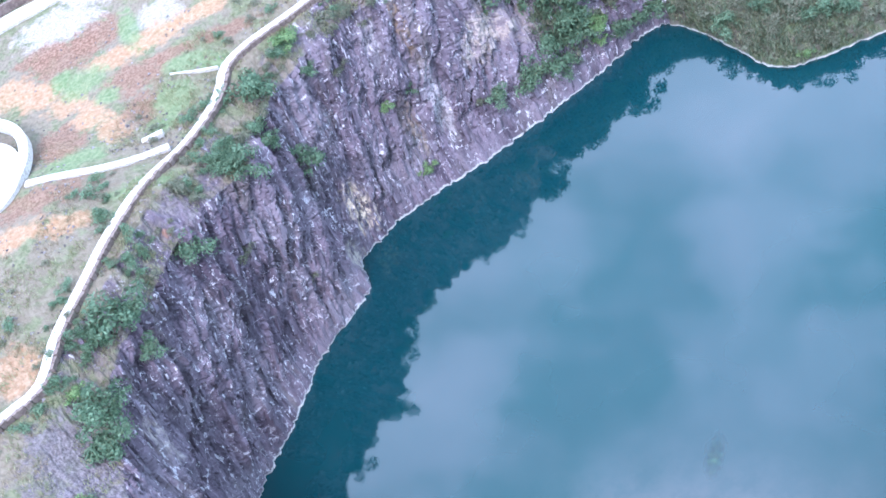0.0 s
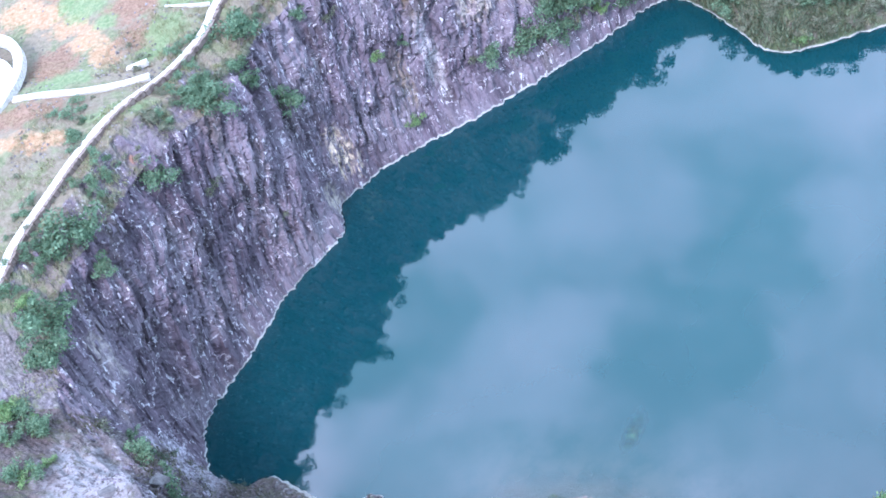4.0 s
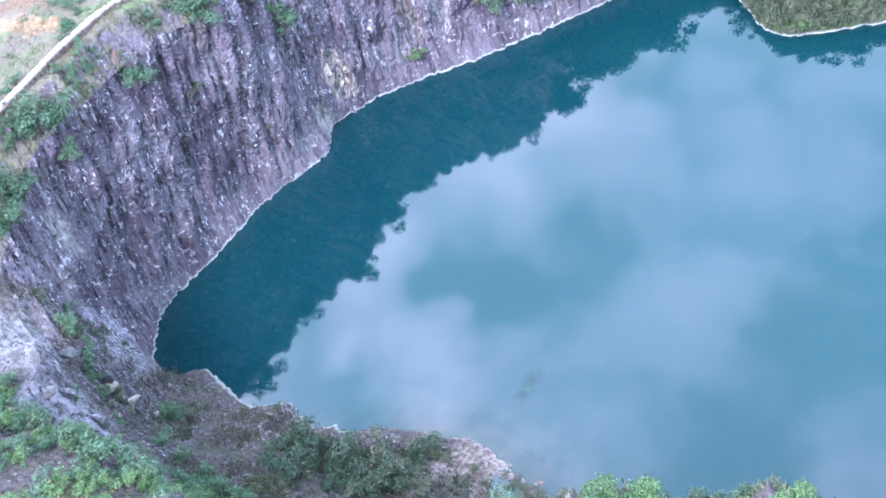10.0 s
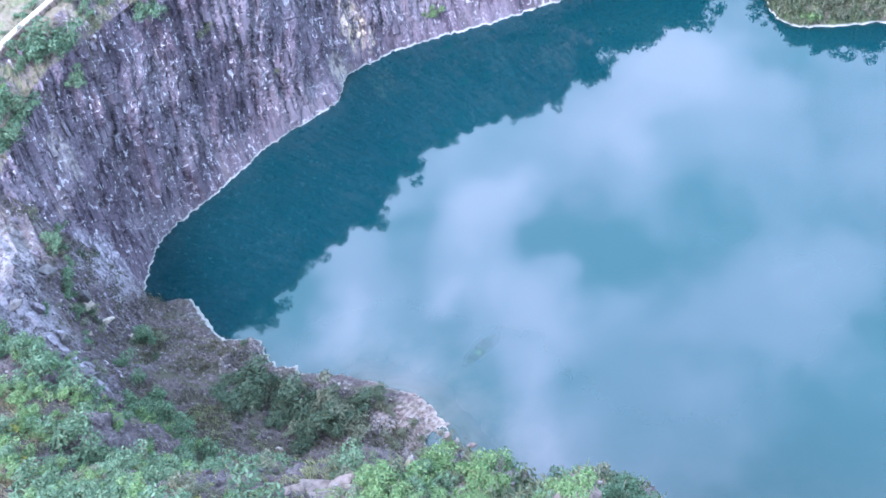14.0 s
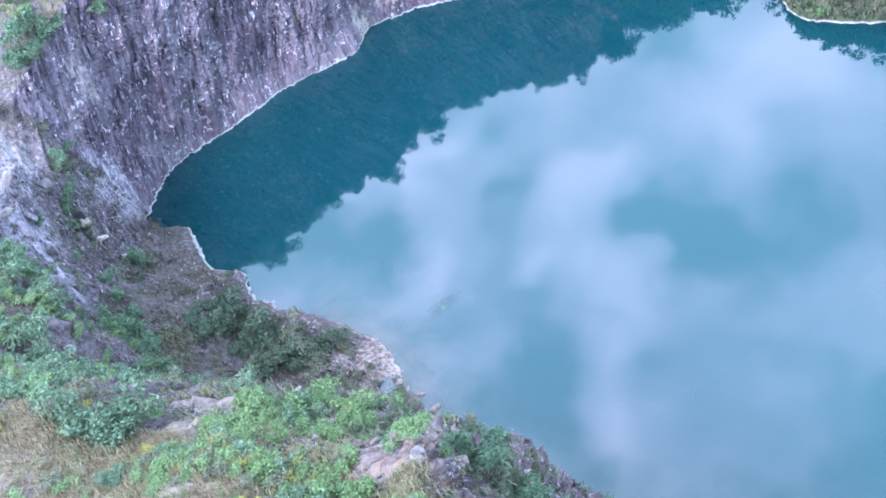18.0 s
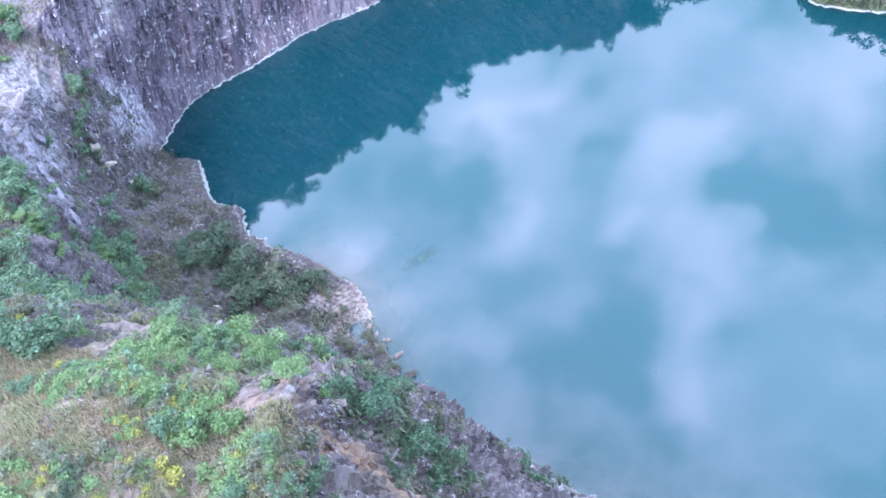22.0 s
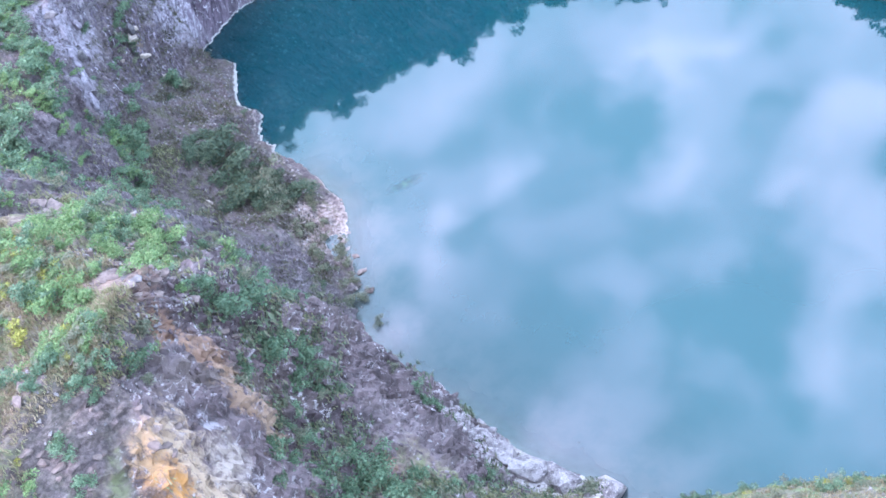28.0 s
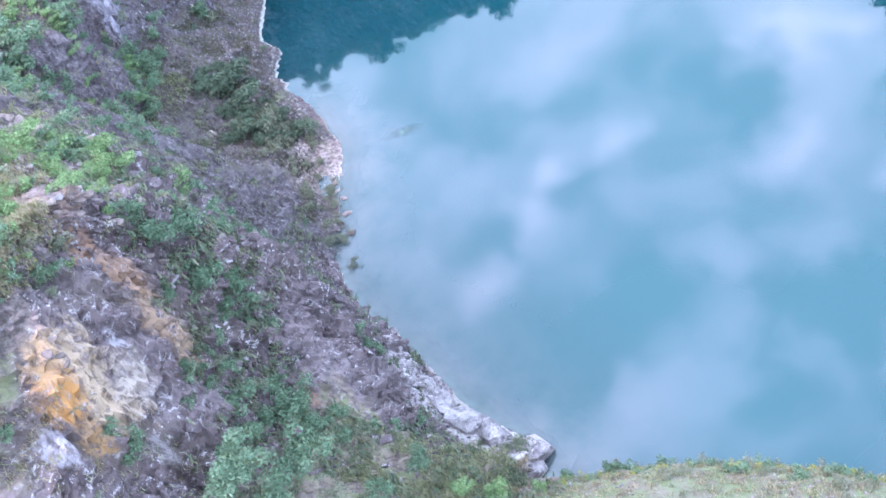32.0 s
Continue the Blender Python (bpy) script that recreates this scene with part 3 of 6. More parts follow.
def cliff_nodes(nt, b, out):
    g = G(nt)
    c, h = bedded_rock(g, (0.058, 0.042, 0.057), (0.148, 0.11, 0.135), (0.48, 0.43, 0.45), BED, DIP, CROSS)
    rag = g.math("ADD", g.math("MULTIPLY", g.noise(axes(g, ((BED, 1.0), (DIP, 0.3), (CROSS, 0.6))), 0.9, 6, 0.7), 0.75), g.math("MULTIPLY", g.noise(g.pos(), 0.5, 3), 0.25))
    crumb = g.ramp(g.noise(axes(g, ((BED, 1.0), (DIP, 0.35), (CROSS, 0.6))), 1.9, 8, 0.74, 0.4), 0.42, 0.57, 0.12, 1.0)
    for at, size, colour, amount in (
        ((-34.6, 71.0, 8.5), (2.8, 3.0, 6.0), (0.35, 0.305, 0.34), 1.0),
        ((-36.8, 80.6, 21), (1.3, 1.5, 4), (0.34, 0.28, 0.26), 0.8),
        ((-8.0, 113.0, 6.4), (1.7, 1.9, 4.4), (0.5, 0.39, 0.29), 1.0),
        ((-11.0, 108.6, 2.6), (1.5, 1.6, 3.0), (0.4, 0.33, 0.28), 0.8),
        ((18.0, 123.6, 14.5), (4.6, 3.2, 3.4), (0.42, 0.33, 0.285), 1.0),
        ((7.6, 123.2, 22), (0.8, 2.4, 5.5), (0.2, 0.125, 0.08), 0.9),
        ((3.6, 119.5, 9), (0.9, 2.4, 5), (0.19, 0.14, 0.1), 0.7),
        ((8.0, 120.6, 9.6), (1.3, 3.0, 6.0), (0.42, 0.37, 0.375), 0.75),
        ((3.2, 123.2, 23), (1.0, 2.5, 4.0), (0.42, 0.37, 0.375), 0.6),
        ((-27.9, 99.5, 30), (0.6, 0.6, 0.6), (0.27, 0.11, 0.05), 0.9),
        ((24.0, 126.0, 11), (3.5, 3.0, 2.4), (0.25, 0.2, 0.17), 0.6),
    ):
        c = g.mix(g.math("MULTIPLY", g.math("MULTIPLY", blob(g, at, size, 1.7, 0.34, n=rag), crumb), amount), c, colour)
    # thin soil and dry grass on what is less steep
    level = g.attr("level")
    soil = g.ramp(g.math("ADD", level, g.math("MULTIPLY", g.math("SUBTRACT", g.noise(g.pos(), 0.5, 4), 0.5), 0.5)), 0.66, 0.82)
    c = g.mix(soil, c, plateau_ground(g)[0])
    c = g.mix(height_band(g, 0.2, 0.5), c, g.mix(g.noise(g.pos(), 2.5, 4), (0.2604, 0.2356, 0.2232), (0.4588, 0.4216, 0.403)))
    finish(g, b, c, h, 0.85, 0.35)


CLIFF = material("cliff_rock", cliff_nodes)


def south_nodes(nt, b, out):
    g = G(nt)
    mud = g.mix(g.ramp(g.noise(g.pos(), 2.2, 7, 0.75), 0.4, 0.62), (0.17, 0.125, 0.11), (0.34, 0.27, 0.25))
    c, h = bedded_rock(g, (0.05, 0.035, 0.037), (0.145, 0.103, 0.105), (0.36, 0.31, 0.315), SLOPE_BED, SLOPE_DIP, SLOPE_CROSS, (0.1, 0.075, 0.06))
    soilc = g.mix(g.ramp(g.noise(g.pos(), 1.3, 6, 0.65), 0.38, 0.62), (0.124, 0.0868, 0.0744), (0.2356, 0.186, 0.1364))
    soilc = g.mix(g.ramp(g.noise(g.pos(), 0.4, 5), 0.48, 0.6), soilc, (0.1488, 0.1488, 0.0744))
    level = g.attr("level")
    flat = g.ramp(g.math("ADD", level, g.math("MULTIPLY", g.math("SUBTRACT", g.noise(g.pos(), 0.35, 4), 0.5), 0.8)), 0.5, 0.72)
    c = g.mix(g.math("MULTIPLY", flat, 0.85), c, soilc)
    broken = g.ramp(g.noise(g.mapped((0, 0, 0), (1, 1, 0.4)), 1.5, 7, 0.74), 0.4, 0.52, 0.22, 1.0)
    rag = g.math("ADD", g.math("MULTIPLY", g.noise(g.mapped((0, 0, 0), (1, 1, 0.35)), 1.3, 7, 0.72), 0.7), g.math("MULTIPLY", g.noise(g.pos(), 0.45, 3), 0.3))
    for at, size, colour, amount in (
        ((51.8, 8.8, 41.2), (2.5, 3.2, 6.0), (0.37, 0.265, 0.185), 1.0),
        ((51.0, 11.0, 37.6), (1.6, 1.8, 2.6), (0.36, 0.29, 0.25), 0.8),
        ((51.3, 8.0, 46.8), (0.9, 1.2, 1.1), (0.32, 0.2, 0.12), 0.85),
        ((53.1, 6.4, 43.4), (1.7, 1.8, 2.8), (0.36, 0.17, 0.055), 1.0),
        ((51.9, 7.2, 45.6), (1.2, 1.4, 1.7), (0.32, 0.19, 0.1), 0.85),
        ((54.4, 5.9, 39.2), (1.1, 1.2, 2.0), (0.32, 0.18, 0.08), 0.8),
        ((55.4, 3.8, 42.2), (1.5, 0.9, 2.2), (0.36, 0.31, 0.34), 0.9),
        ((49.2, 12.2, 39.8), (0.5, 0.6, 2.0), (0.4, 0.35, 0.37), 0.9),
        ((53.3, 8.4, 32.2), (0.7, 0.8, 2.2), (0.34, 0.29, 0.3), 0.7),
        ((44.4, 15.8, 44.8), (1.3, 1.3, 2.0), (0.25, 0.145, 0.1), 0.9),
        ((45.2, 16.3, 40.0), (1.5, 1.5, 2.8), (0.26, 0.155, 0.105), 0.9),
        ((47.2, 15.6, 36.6), (1.9, 1.8, 3.2), (0.29, 0.185, 0.125), 0.9),
        ((47.9, 15.4, 32.4), (1.6, 1.6, 2.6), (0.3, 0.2, 0.14), 0.85),
        ((41.5, 17.0, 48.0), (3.2, 2.6, 2.0), (0.2108, 0.1364, 0.1116), 0.75),
        ((50.6, 20.6, 19.3), (0.9, 0.9, 1.2), (0.2046, 0.1054, 0.0744), 0.8),
        ((50.0, 31.2, 3.4), (9.5, 2.6, 4.6), (0.37, 0.315, 0.315), 0.9),
        ((58.5, 32.0, 1.0), (4.5, 2.6, 1.9), (0.42, 0.36, 0.345), 0.95),
        ((10.0, 48.6, 0.6), (6.0, 4.6, 2.0), mud, 1.0),
    ):
        c = g.mix(g.math("MULTIPLY", g.math("MULTIPLY", blob(g, at, size, 1.7, 0.34, n=rag), broken), amount), c, colour)
    dark_soil = g.mix(g.ramp(g.noise(g.pos(), 2.4, 7, 0.74), 0.4, 0.64), (0.045, 0.032, 0.034), (0.15, 0.112, 0.108))
    for at, size in (((49.5, 6.0, 50.0), (5.5, 5.5, 3.0)), ((56.0, 4.5, 46.0), (3.0, 3.0, 3.0))):
        c = g.mix(g.math("MULTIPLY", blob(g, at, size, 1.2, 0.3, n=rag), 0.85), c, dark_soil)
    c = g.mix(height_band(g, 0.02, 0.3), c, g.mix(g.noise(g.pos(), 1.2, 5), (0.4, 0.33, 0.29), (0.58, 0.5, 0.45)))
    finish(g, b, c, h, 0.8, 0.35)


SOUTH_ROCK = material("slope_rock", south_nodes)


def shelf_nodes(nt, b, out):
    g = G(nt)
    mud = g.mix(g.ramp(g.noise(g.pos(), 2.2, 7, 0.75), 0.4, 0.62), (0.17, 0.125, 0.11), (0.34, 0.27, 0.25))
    c, h = rock_base(g, (0.0589, 0.0434, 0.0471), (0.1643, 0.124, 0.1302), (0.3596, 0.3224, 0.3348), (0, 0, 70), 0.6, 0.5)
    level = g.attr("level")
    rubble = g.mix(g.ramp(g.noise(g.pos(), 2.2, 6, 0.7), 0.3, 0.7), (0.055, 0.04, 0.042), (0.17, 0.127, 0.125))
    rubble = g.mix(g.ramp(g.noise(g.mapped((0, 0, 25), (0.5, 1.4, 1.0)), 0.55, 5, 0.65), 0.48, 0.62, 0.0, 0.8), rubble, (0.095, 0.088, 0.055))
    rubble = g.mix(g.ramp(g.noise(g.pos(), 3.4, 6, 0.75), 0.58, 0.66), rubble, (0.24, 0.195, 0.19))
    flat = g.ramp(level, 0.5, 0.74)
    c = g.mix(flat, c, rubble)
    broken = g.ramp(g.noise(g.mapped((0, 0, 30), (1, 1, 0.4)), 1.6, 7, 0.74), 0.4, 0.52, 0.12, 1.0)
    for at, size, colour, amount in (
        ((9.6, 49.0, 0.6), (6.4, 4.8, 2.4), mud, 1.0),
        ((-35.5, 61.5, 24.5), (6.0, 6.5, 4.5), (0.33, 0.285, 0.3), 0.9),
        ((-33.2, 68.4, 9), (2.6, 2.8, 6.0), (0.35, 0.305, 0.34), 1.0),
        ((-29.0, 52.5, 23), (4.0, 4.5, 5.5), (0.33, 0.285, 0.32), 0.9),
        ((-22.5, 47.6, 18.5), (3.4, 2.4, 3.6), (0.3, 0.26, 0.29), 0.8),
        ((-29.8, 61.0, 13), (0.8, 0.8, 1.6), (0.31, 0.2232, 0.1612), 0.8),
        ((-3.8, 44.2, 6.0), (0.7, 0.7, 1.2), (0.3844, 0.31, 0.2604), 0.8),
    ):
        c = g.mix(g.math("MULTIPLY", g.math("MULTIPLY", blob(g, at, size, 0.9), broken), amount), c, colour)
    xs_ = g.nt.nodes.new("ShaderNodeSeparateXYZ")
    g.link(g.pos(), xs_.inputs[0])
    c = g.mix(g.math("MULTIPLY", height_band(g, 0.26, 0.4), g.ramp(xs_.outputs[0], -4, -9)), c, g.mix(g.noise(g.pos(), 2.5, 4), (0.279, 0.248, 0.2232), (0.465, 0.434, 0.4092)))
    c = g.mix(height_band(g, -0.02, 0.2), c, (0.45, 0.37, 0.33))
    finish(g, b, c, g.math("ADD", h, g.noise(g.pos(), 3.4, 6, 0.75)), 0.9, 0.4)


SHELF_ROCK = material("shelf_rubble", shelf_nodes)


def bank_nodes(nt, b, out):
    g = G(nt)
    n = g.noise(g.pos(), 0.5, 5)
    c = g.mix(g.ramp(n, 0.35, 0.65), (0.1116, 0.0961, 0.0744), (0.093, 0.1116, 0.0558))
    c = g.mix(g.ramp(g.noise(g.pos(), 3.0, 4), 0.55, 0.75, 0, 0.5), c, (0.186, 0.1674, 0.1364))
    far = g.nt.nodes.new("ShaderNodeSeparateXYZ")
    g.link(g.pos(), far.inputs[0])
    c = g.mix(g.math("MULTIPLY", height_band(g, 0.2, 0.5), g.ramp(far.outputs[1], 70, 90)), c, (0.3844, 0.3472, 0.3224))
    finish(g, b, c, n, 0.6, 0.3)


BANK = material("bank_soil", bank_nodes)


def plateau_nodes(nt, b, out):
    g = G(nt)
    c, grit = plateau_ground(g)
    south = g.nt.nodes.new("ShaderNodeSeparateXYZ")
    g.link(g.pos(), south.inputs[0])
    grass = g.mix(g.ramp(g.noise(g.pos(), 0.6, 5), 0.35, 0.65), (0.0992, 0.093, 0.0527), (0.1798, 0.1457, 0.1023))
    grass = g.mix(g.ramp(g.noise(g.pos(), 0.3, 6, 0.65), 0.5, 0.62), grass, g.mix(g.ramp(grit, 0.35, 0.65), (0.085, 0.06, 0.052), (0.19, 0.142, 0.125)))
    c = g.mix(g.ramp(south.outputs[1], 62, 56), c, grass)
    finish(g, b, c, grit, 0.6, 0.2)


PLATEAU = material("plateau_soil", plateau_nodes)

# ---------- the banks and the ground ----------
i7, i9 = col(7), NV - 1
BANKS = {}
for k, (name, label, mat) in enumerate((
    ("cliff_west", "steep grey-violet jointed rock cliff with a white waterline", CLIFF),
    ("cliff_north", "tall stained rock cliff with shrubs above the water", CLIFF),
    ("bank_north", "low overgrown bank with a pale waterline", BANK),
    ("bank_east", "low grassy bank beside the water", BANK),
    ("slope_south", "broken rocky slope stained orange and overgrown with shrubs", SOUTH_ROCK),
    ("shelf_south", "brown rubble shelf sloping down to a muddy shore", SHELF_ROCK),
    ("ledge_south_west", "dark rubble ledge in the corner of the pit", SHELF_ROCK),
)):
    BANKS[name] = tagged(patch_mesh(name, starts[k], starts[k + 1], 0, i7 + (16 if k == 4 else 0), mat), label, "rock face" if k < 2 else "bank", kind="structure")
tagged(patch_mesh("ground_south", starts[4], starts[5], i7 + 16, i9, PLATEAU), "dry grass and weeds on the hill behind the slope", "ground", kind="structure")
tagged(patch_mesh("ground", starts[5], NU + starts[4], i7, i9, PLATEAU), "bare reddish soil and patchy grass above the pit", "ground", kind="structure")

# ---------- water ----------
def water_nodes(nt, b, out):
    g = G(nt)
    n = g.noise(g.pos(), 0.03, 3)
    c = g.mix(g.ramp(n, 0.3, 0.7), (0.0032, 0.026, 0.0325), (0.0037, 0.0302, 0.036))
    swirl = g.ramp(g.noise(g.pos(), 0.35, 5, 0.6), 0.3, 0.65, 0.45, 1.0)
    c = g.mix(g.math("MULTIPLY", g.attr("silt"), swirl), c, (0.085, 0.078, 0.076))
    g.link(c, b.inputs["Base Color"])
    b.inputs["Roughness"].default_value = 0.04
    b.inputs["IOR"].default_value = 1.64
    murk = nt.nodes.new("ShaderNodeBsdfTransparent")
    murk.inputs[0].default_value = (0.75, 0.95, 0.95, 1)
    mixs = nt.nodes.new("ShaderNodeMixShader")
    g.link(g.attr("clear"), mixs.inputs[0])
    g.link(b.outputs[0], mixs.inputs[1])
    g.link(murk.outputs[0], mixs.inputs[2])
    g.link(mixs.outputs[0], out.inputs[0])


WATER = material("turquoise_water", water_nodes)
xs, ys = np.arange(-60, 175, 0.75), np.arange(20, 146, 0.75)
gx, gy = np.meshgrid(xs, ys, indexing="ij")
wgrid = np.stack([gx, gy, 0 * gx], -1)
wi = np.arange(gx.size).reshape(gx.shape)
w = bpy.data.meshes.new("water")
w.from_pydata(wgrid.reshape(-1, 3).tolist(), [], np.stack([wi[:-1, :-1], wi[1:, :-1], wi[1:, 1:], wi[:-1, 1:]], -1).reshape(-1, 4).tolist())
w.materials.append(WATER)
# the shallows along the south shore are clearer, and clouded with pale silt
edge = np.concatenate([GRID[starts[4]:starts[6] - 60:3, SHORE, :2]])
near = np.full(gx.shape, 1e9)
for ex, ey in edge:
    near = np.minimum(near, np.hypot(gx - ex, gy - ey))
reach = 2.2 + 1.8 * np.exp(-(((gx - 13) / 9) ** 2 + ((gy - 49) / 7) ** 2))
clear = 0.4 * np.exp(-near / (0.6 * reach))
rim = np.full(gx.shape, 1e9)
for ex, ey in GRID[starts[4]:starts[6] - 60:2, 0, :2]:
    rim = np.minimum(rim, np.hypot(gx - ex, gy - ey))
clear *= np.clip((rim - 1.5) / 4.0, 0, 1) * np.clip((8 - near) / 3.0, 0, 1)
mound = np.clip(1 - np.hypot((gx - 15.7 - 0.6 * (gy - 59.7)) / 1.3, (gy - 59.7) / 2.4), 0, 1)
clear = np.maximum(clear, 0.45 * mound)
silt = 0.85 * np.exp(-near / (1.7 * reach)) * np.clip((26 - near) / 10, 0, 1)
a = w.attributes.new("silt", "FLOAT", "POINT")
a.data.foreach_set("value", silt.ravel().astype(np.float32))
a = w.attributes.new("clear", "FLOAT", "POINT")
a.data.foreach_set("value", clear.ravel().astype(np.float32))
tagged(new("water", w), "still turquoise water that mirrors cliff and clouds", "water", kind="structure")


def bed_nodes(nt, b, out):
    g = G(nt)
    g.link(g.mix(g.noise(g.pos(), 0.2, 5), (0.1, 0.19, 0.19), (0.16, 0.26, 0.25)), b.inputs["Base Color"])
    b.inputs["Roughness"].default_value = 1.0


bed_me = bpy.data.meshes.new("lake_bed")
bed_me.from_pydata([(-60, 15, -4.9), (175, 15, -4.9), (175, 146, -4.9), (-60, 146, -4.9)], [], [(0, 1, 2, 3)])
bed_me.materials.append(material("pale_silt", bed_nodes))
tagged(new("lake_bed", bed_me), "pale turquoise silt on the bottom of the pit", "lake bed", kind="structure")

# ---------- a sunken mud bank that shows faintly through the water ----------
def mud_nodes(nt, b, out):
    g = G(nt)
    c = g.mix(g.ramp(g.noise(g.pos(), 0.9, 5), 0.42, 0.6), (0.186, 0.1488, 0.0992), (0.31, 0.341, 0.1736))
    g.link(c, b.inputs["Base Color"])
    b.inputs["Roughness"].default_value = 0.9


bank = bmesh.new()
bmesh.ops.create_uvsphere(bank, u_segments=32, v_segments=12, radius=1.0)
for v in bank.verts:
    v.co.x *= 3.4 * (1 + 0.15 * math.sin(3 * math.atan2(v.co.y, v.co.x)))
    v.co.y *= 3.0
    v.co.z = v.co.z * 0.5 - 0.7
me = bpy.data.meshes.new("mud_bank")
bank.to_mesh(me)
bank.free()
me.materials.append(material("sunken_mud", mud_nodes))
o = tagged(new("mud_bank", me), "sunken yellow-brown mud bank just under the water", "mud", kind="structure")
o.location = (15.7, 59.7, 0)

# ---------- helpers for things ----------
from mathutils.bvhtree import BVHTree

_g = GRID[:, SHORE:col(8) + 1:1]
_n0, _n1 = _g.shape[:2]
_ix = np.arange(_n0 * _n1).reshape(_n0, _n1)
_nx = np.roll(_ix, -1, axis=0)
TREE = BVHTree.FromPolygons(_g.reshape(-1, 3).tolist(), np.stack([_ix[:, :-1], _nx[:, :-1], _nx[:, 1:], _ix[:, 1:]], -1).reshape(-1, 4).tolist())


def ground_at(x, y):
    p = TREE.ray_cast(Vector((x, y, 200)), Vector((0, 0, -1)))[0]
    return p.z if p else 0.0


def smooth_line(pts, step):
    """Points every step metres along a rounded line through pts."""
    p = [pts[0]] + list(pts) + [pts[-1]]
    out = []
    for i in range(1, len(p) - 2):
        a, b, c, d = (np.array(q, float) for q in p[i - 1:i + 3])
        for t in np.linspace(0, 1, 24, endpoint=False):
            out.append(0.5 * (2 * b + (c - a) * t + (2 * a - 5 * b + 4 * c - d) * t * t + (3 * b - a - 3 * c + d) * t ** 3))
    out.append(np.array(pts[-1], float))
    out = np.array(out)
    s = np.r_[0, np.cumsum(np.linalg.norm(np.diff(out, axis=0), axis=1))]
    at = np.arange(0, s[-1], step)
    return np.stack([np.interp(at, s, out[:, k]) for k in range(out.shape[1])], 1)


def mesh_of(name, verts, faces, mat, smooth=False):
    me = bpy.data.meshes.new(name)
    me.from_pydata([tuple(v) for v in verts], [], faces)
    if smooth:
        me.polygons.foreach_set("use_smooth", np.ones(len(me.polygons), bool))
    me.materials.append(mat)
    me.update()
    return me


def part(name, data, parent, label=""):
    ob = new(name, data)
    ob.parent = parent
    return tagged(ob, label)


def thing(name, at, label, category, group="", kind=""):
    e = new(name)
    e.location = at
    e.empty_display_size = 0.3
    return tagged(e, label, category, group, kind)


def leaf_nodes(dark, light, dry=(0.155, 0.124, 0.062), amount=0.1):
    def build(nt, b, out):
        g = G(nt)
        isl = nt.nodes.new("ShaderNodeNewGeometry").outputs["Random Per Island"]
        obj = nt.nodes.new("ShaderNodeObjectInfo").outputs["Random"]
        c = g.mix(g.ramp(isl, 0.0, 1.0), dark, light)
        c = g.mix(g.math("MULTIPLY", g.ramp(isl, 1.0 - amount, 1.0), 0.8), c, dry)
        c = g.mix(g.math("MULTIPLY", obj, 0.35), c, tuple(0.75 * v for v in dark))
        g.link(c, b.inputs["Base Color"])
        b.inputs["Roughness"].default_value = 0.6
        b.inputs["Specular IOR Level"].default_value = 0.3
        tr = nt.nodes.new("ShaderNodeBsdfTranslucent")
        g.link(c, tr.inputs[0])
        m = nt.nodes.new("ShaderNodeMixShader")
        m.inputs[0].default_value = 0.35
        g.link(b.outputs[0], m.inputs[1])
        g.link(tr.outputs[0], m.inputs[2])
        g.link(m.outputs[0], out.inputs[0])
    return build


def bark_nodes(nt, b, out):
    g = G(nt)
    g.link(g.mix(g.noise(g.pos(), 6, 4), (0.062, 0.0496, 0.0372), (0.155, 0.124, 0.0992)), b.inputs["Base Color"])
    b.inputs["Roughness"].default_value = 0.9


BARK = material("bark", bark_nodes)
LEAF = {
    "green": material("leaf_green", leaf_nodes((0.0682, 0.1178, 0.0682), (0.1922, 0.2728, 0.1612))),
    "dark": material("leaf_dark", leaf_nodes((0.042, 0.07, 0.045), (0.12, 0.155, 0.092), amount=0.15)),
    "light": material("leaf_light", leaf_nodes((0.1, 0.175, 0.066), (0.255, 0.345, 0.145))),
    "yellow": material("leaf_yellow", leaf_nodes((0.19, 0.19, 0.045), (0.4, 0.365, 0.08))),
    "dry": material("leaf_dry", leaf_nodes((0.1054, 0.1178, 0.0744), (0.2232, 0.2232, 0.1488), (0.248, 0.1984, 0.1488), 0.3)),
}


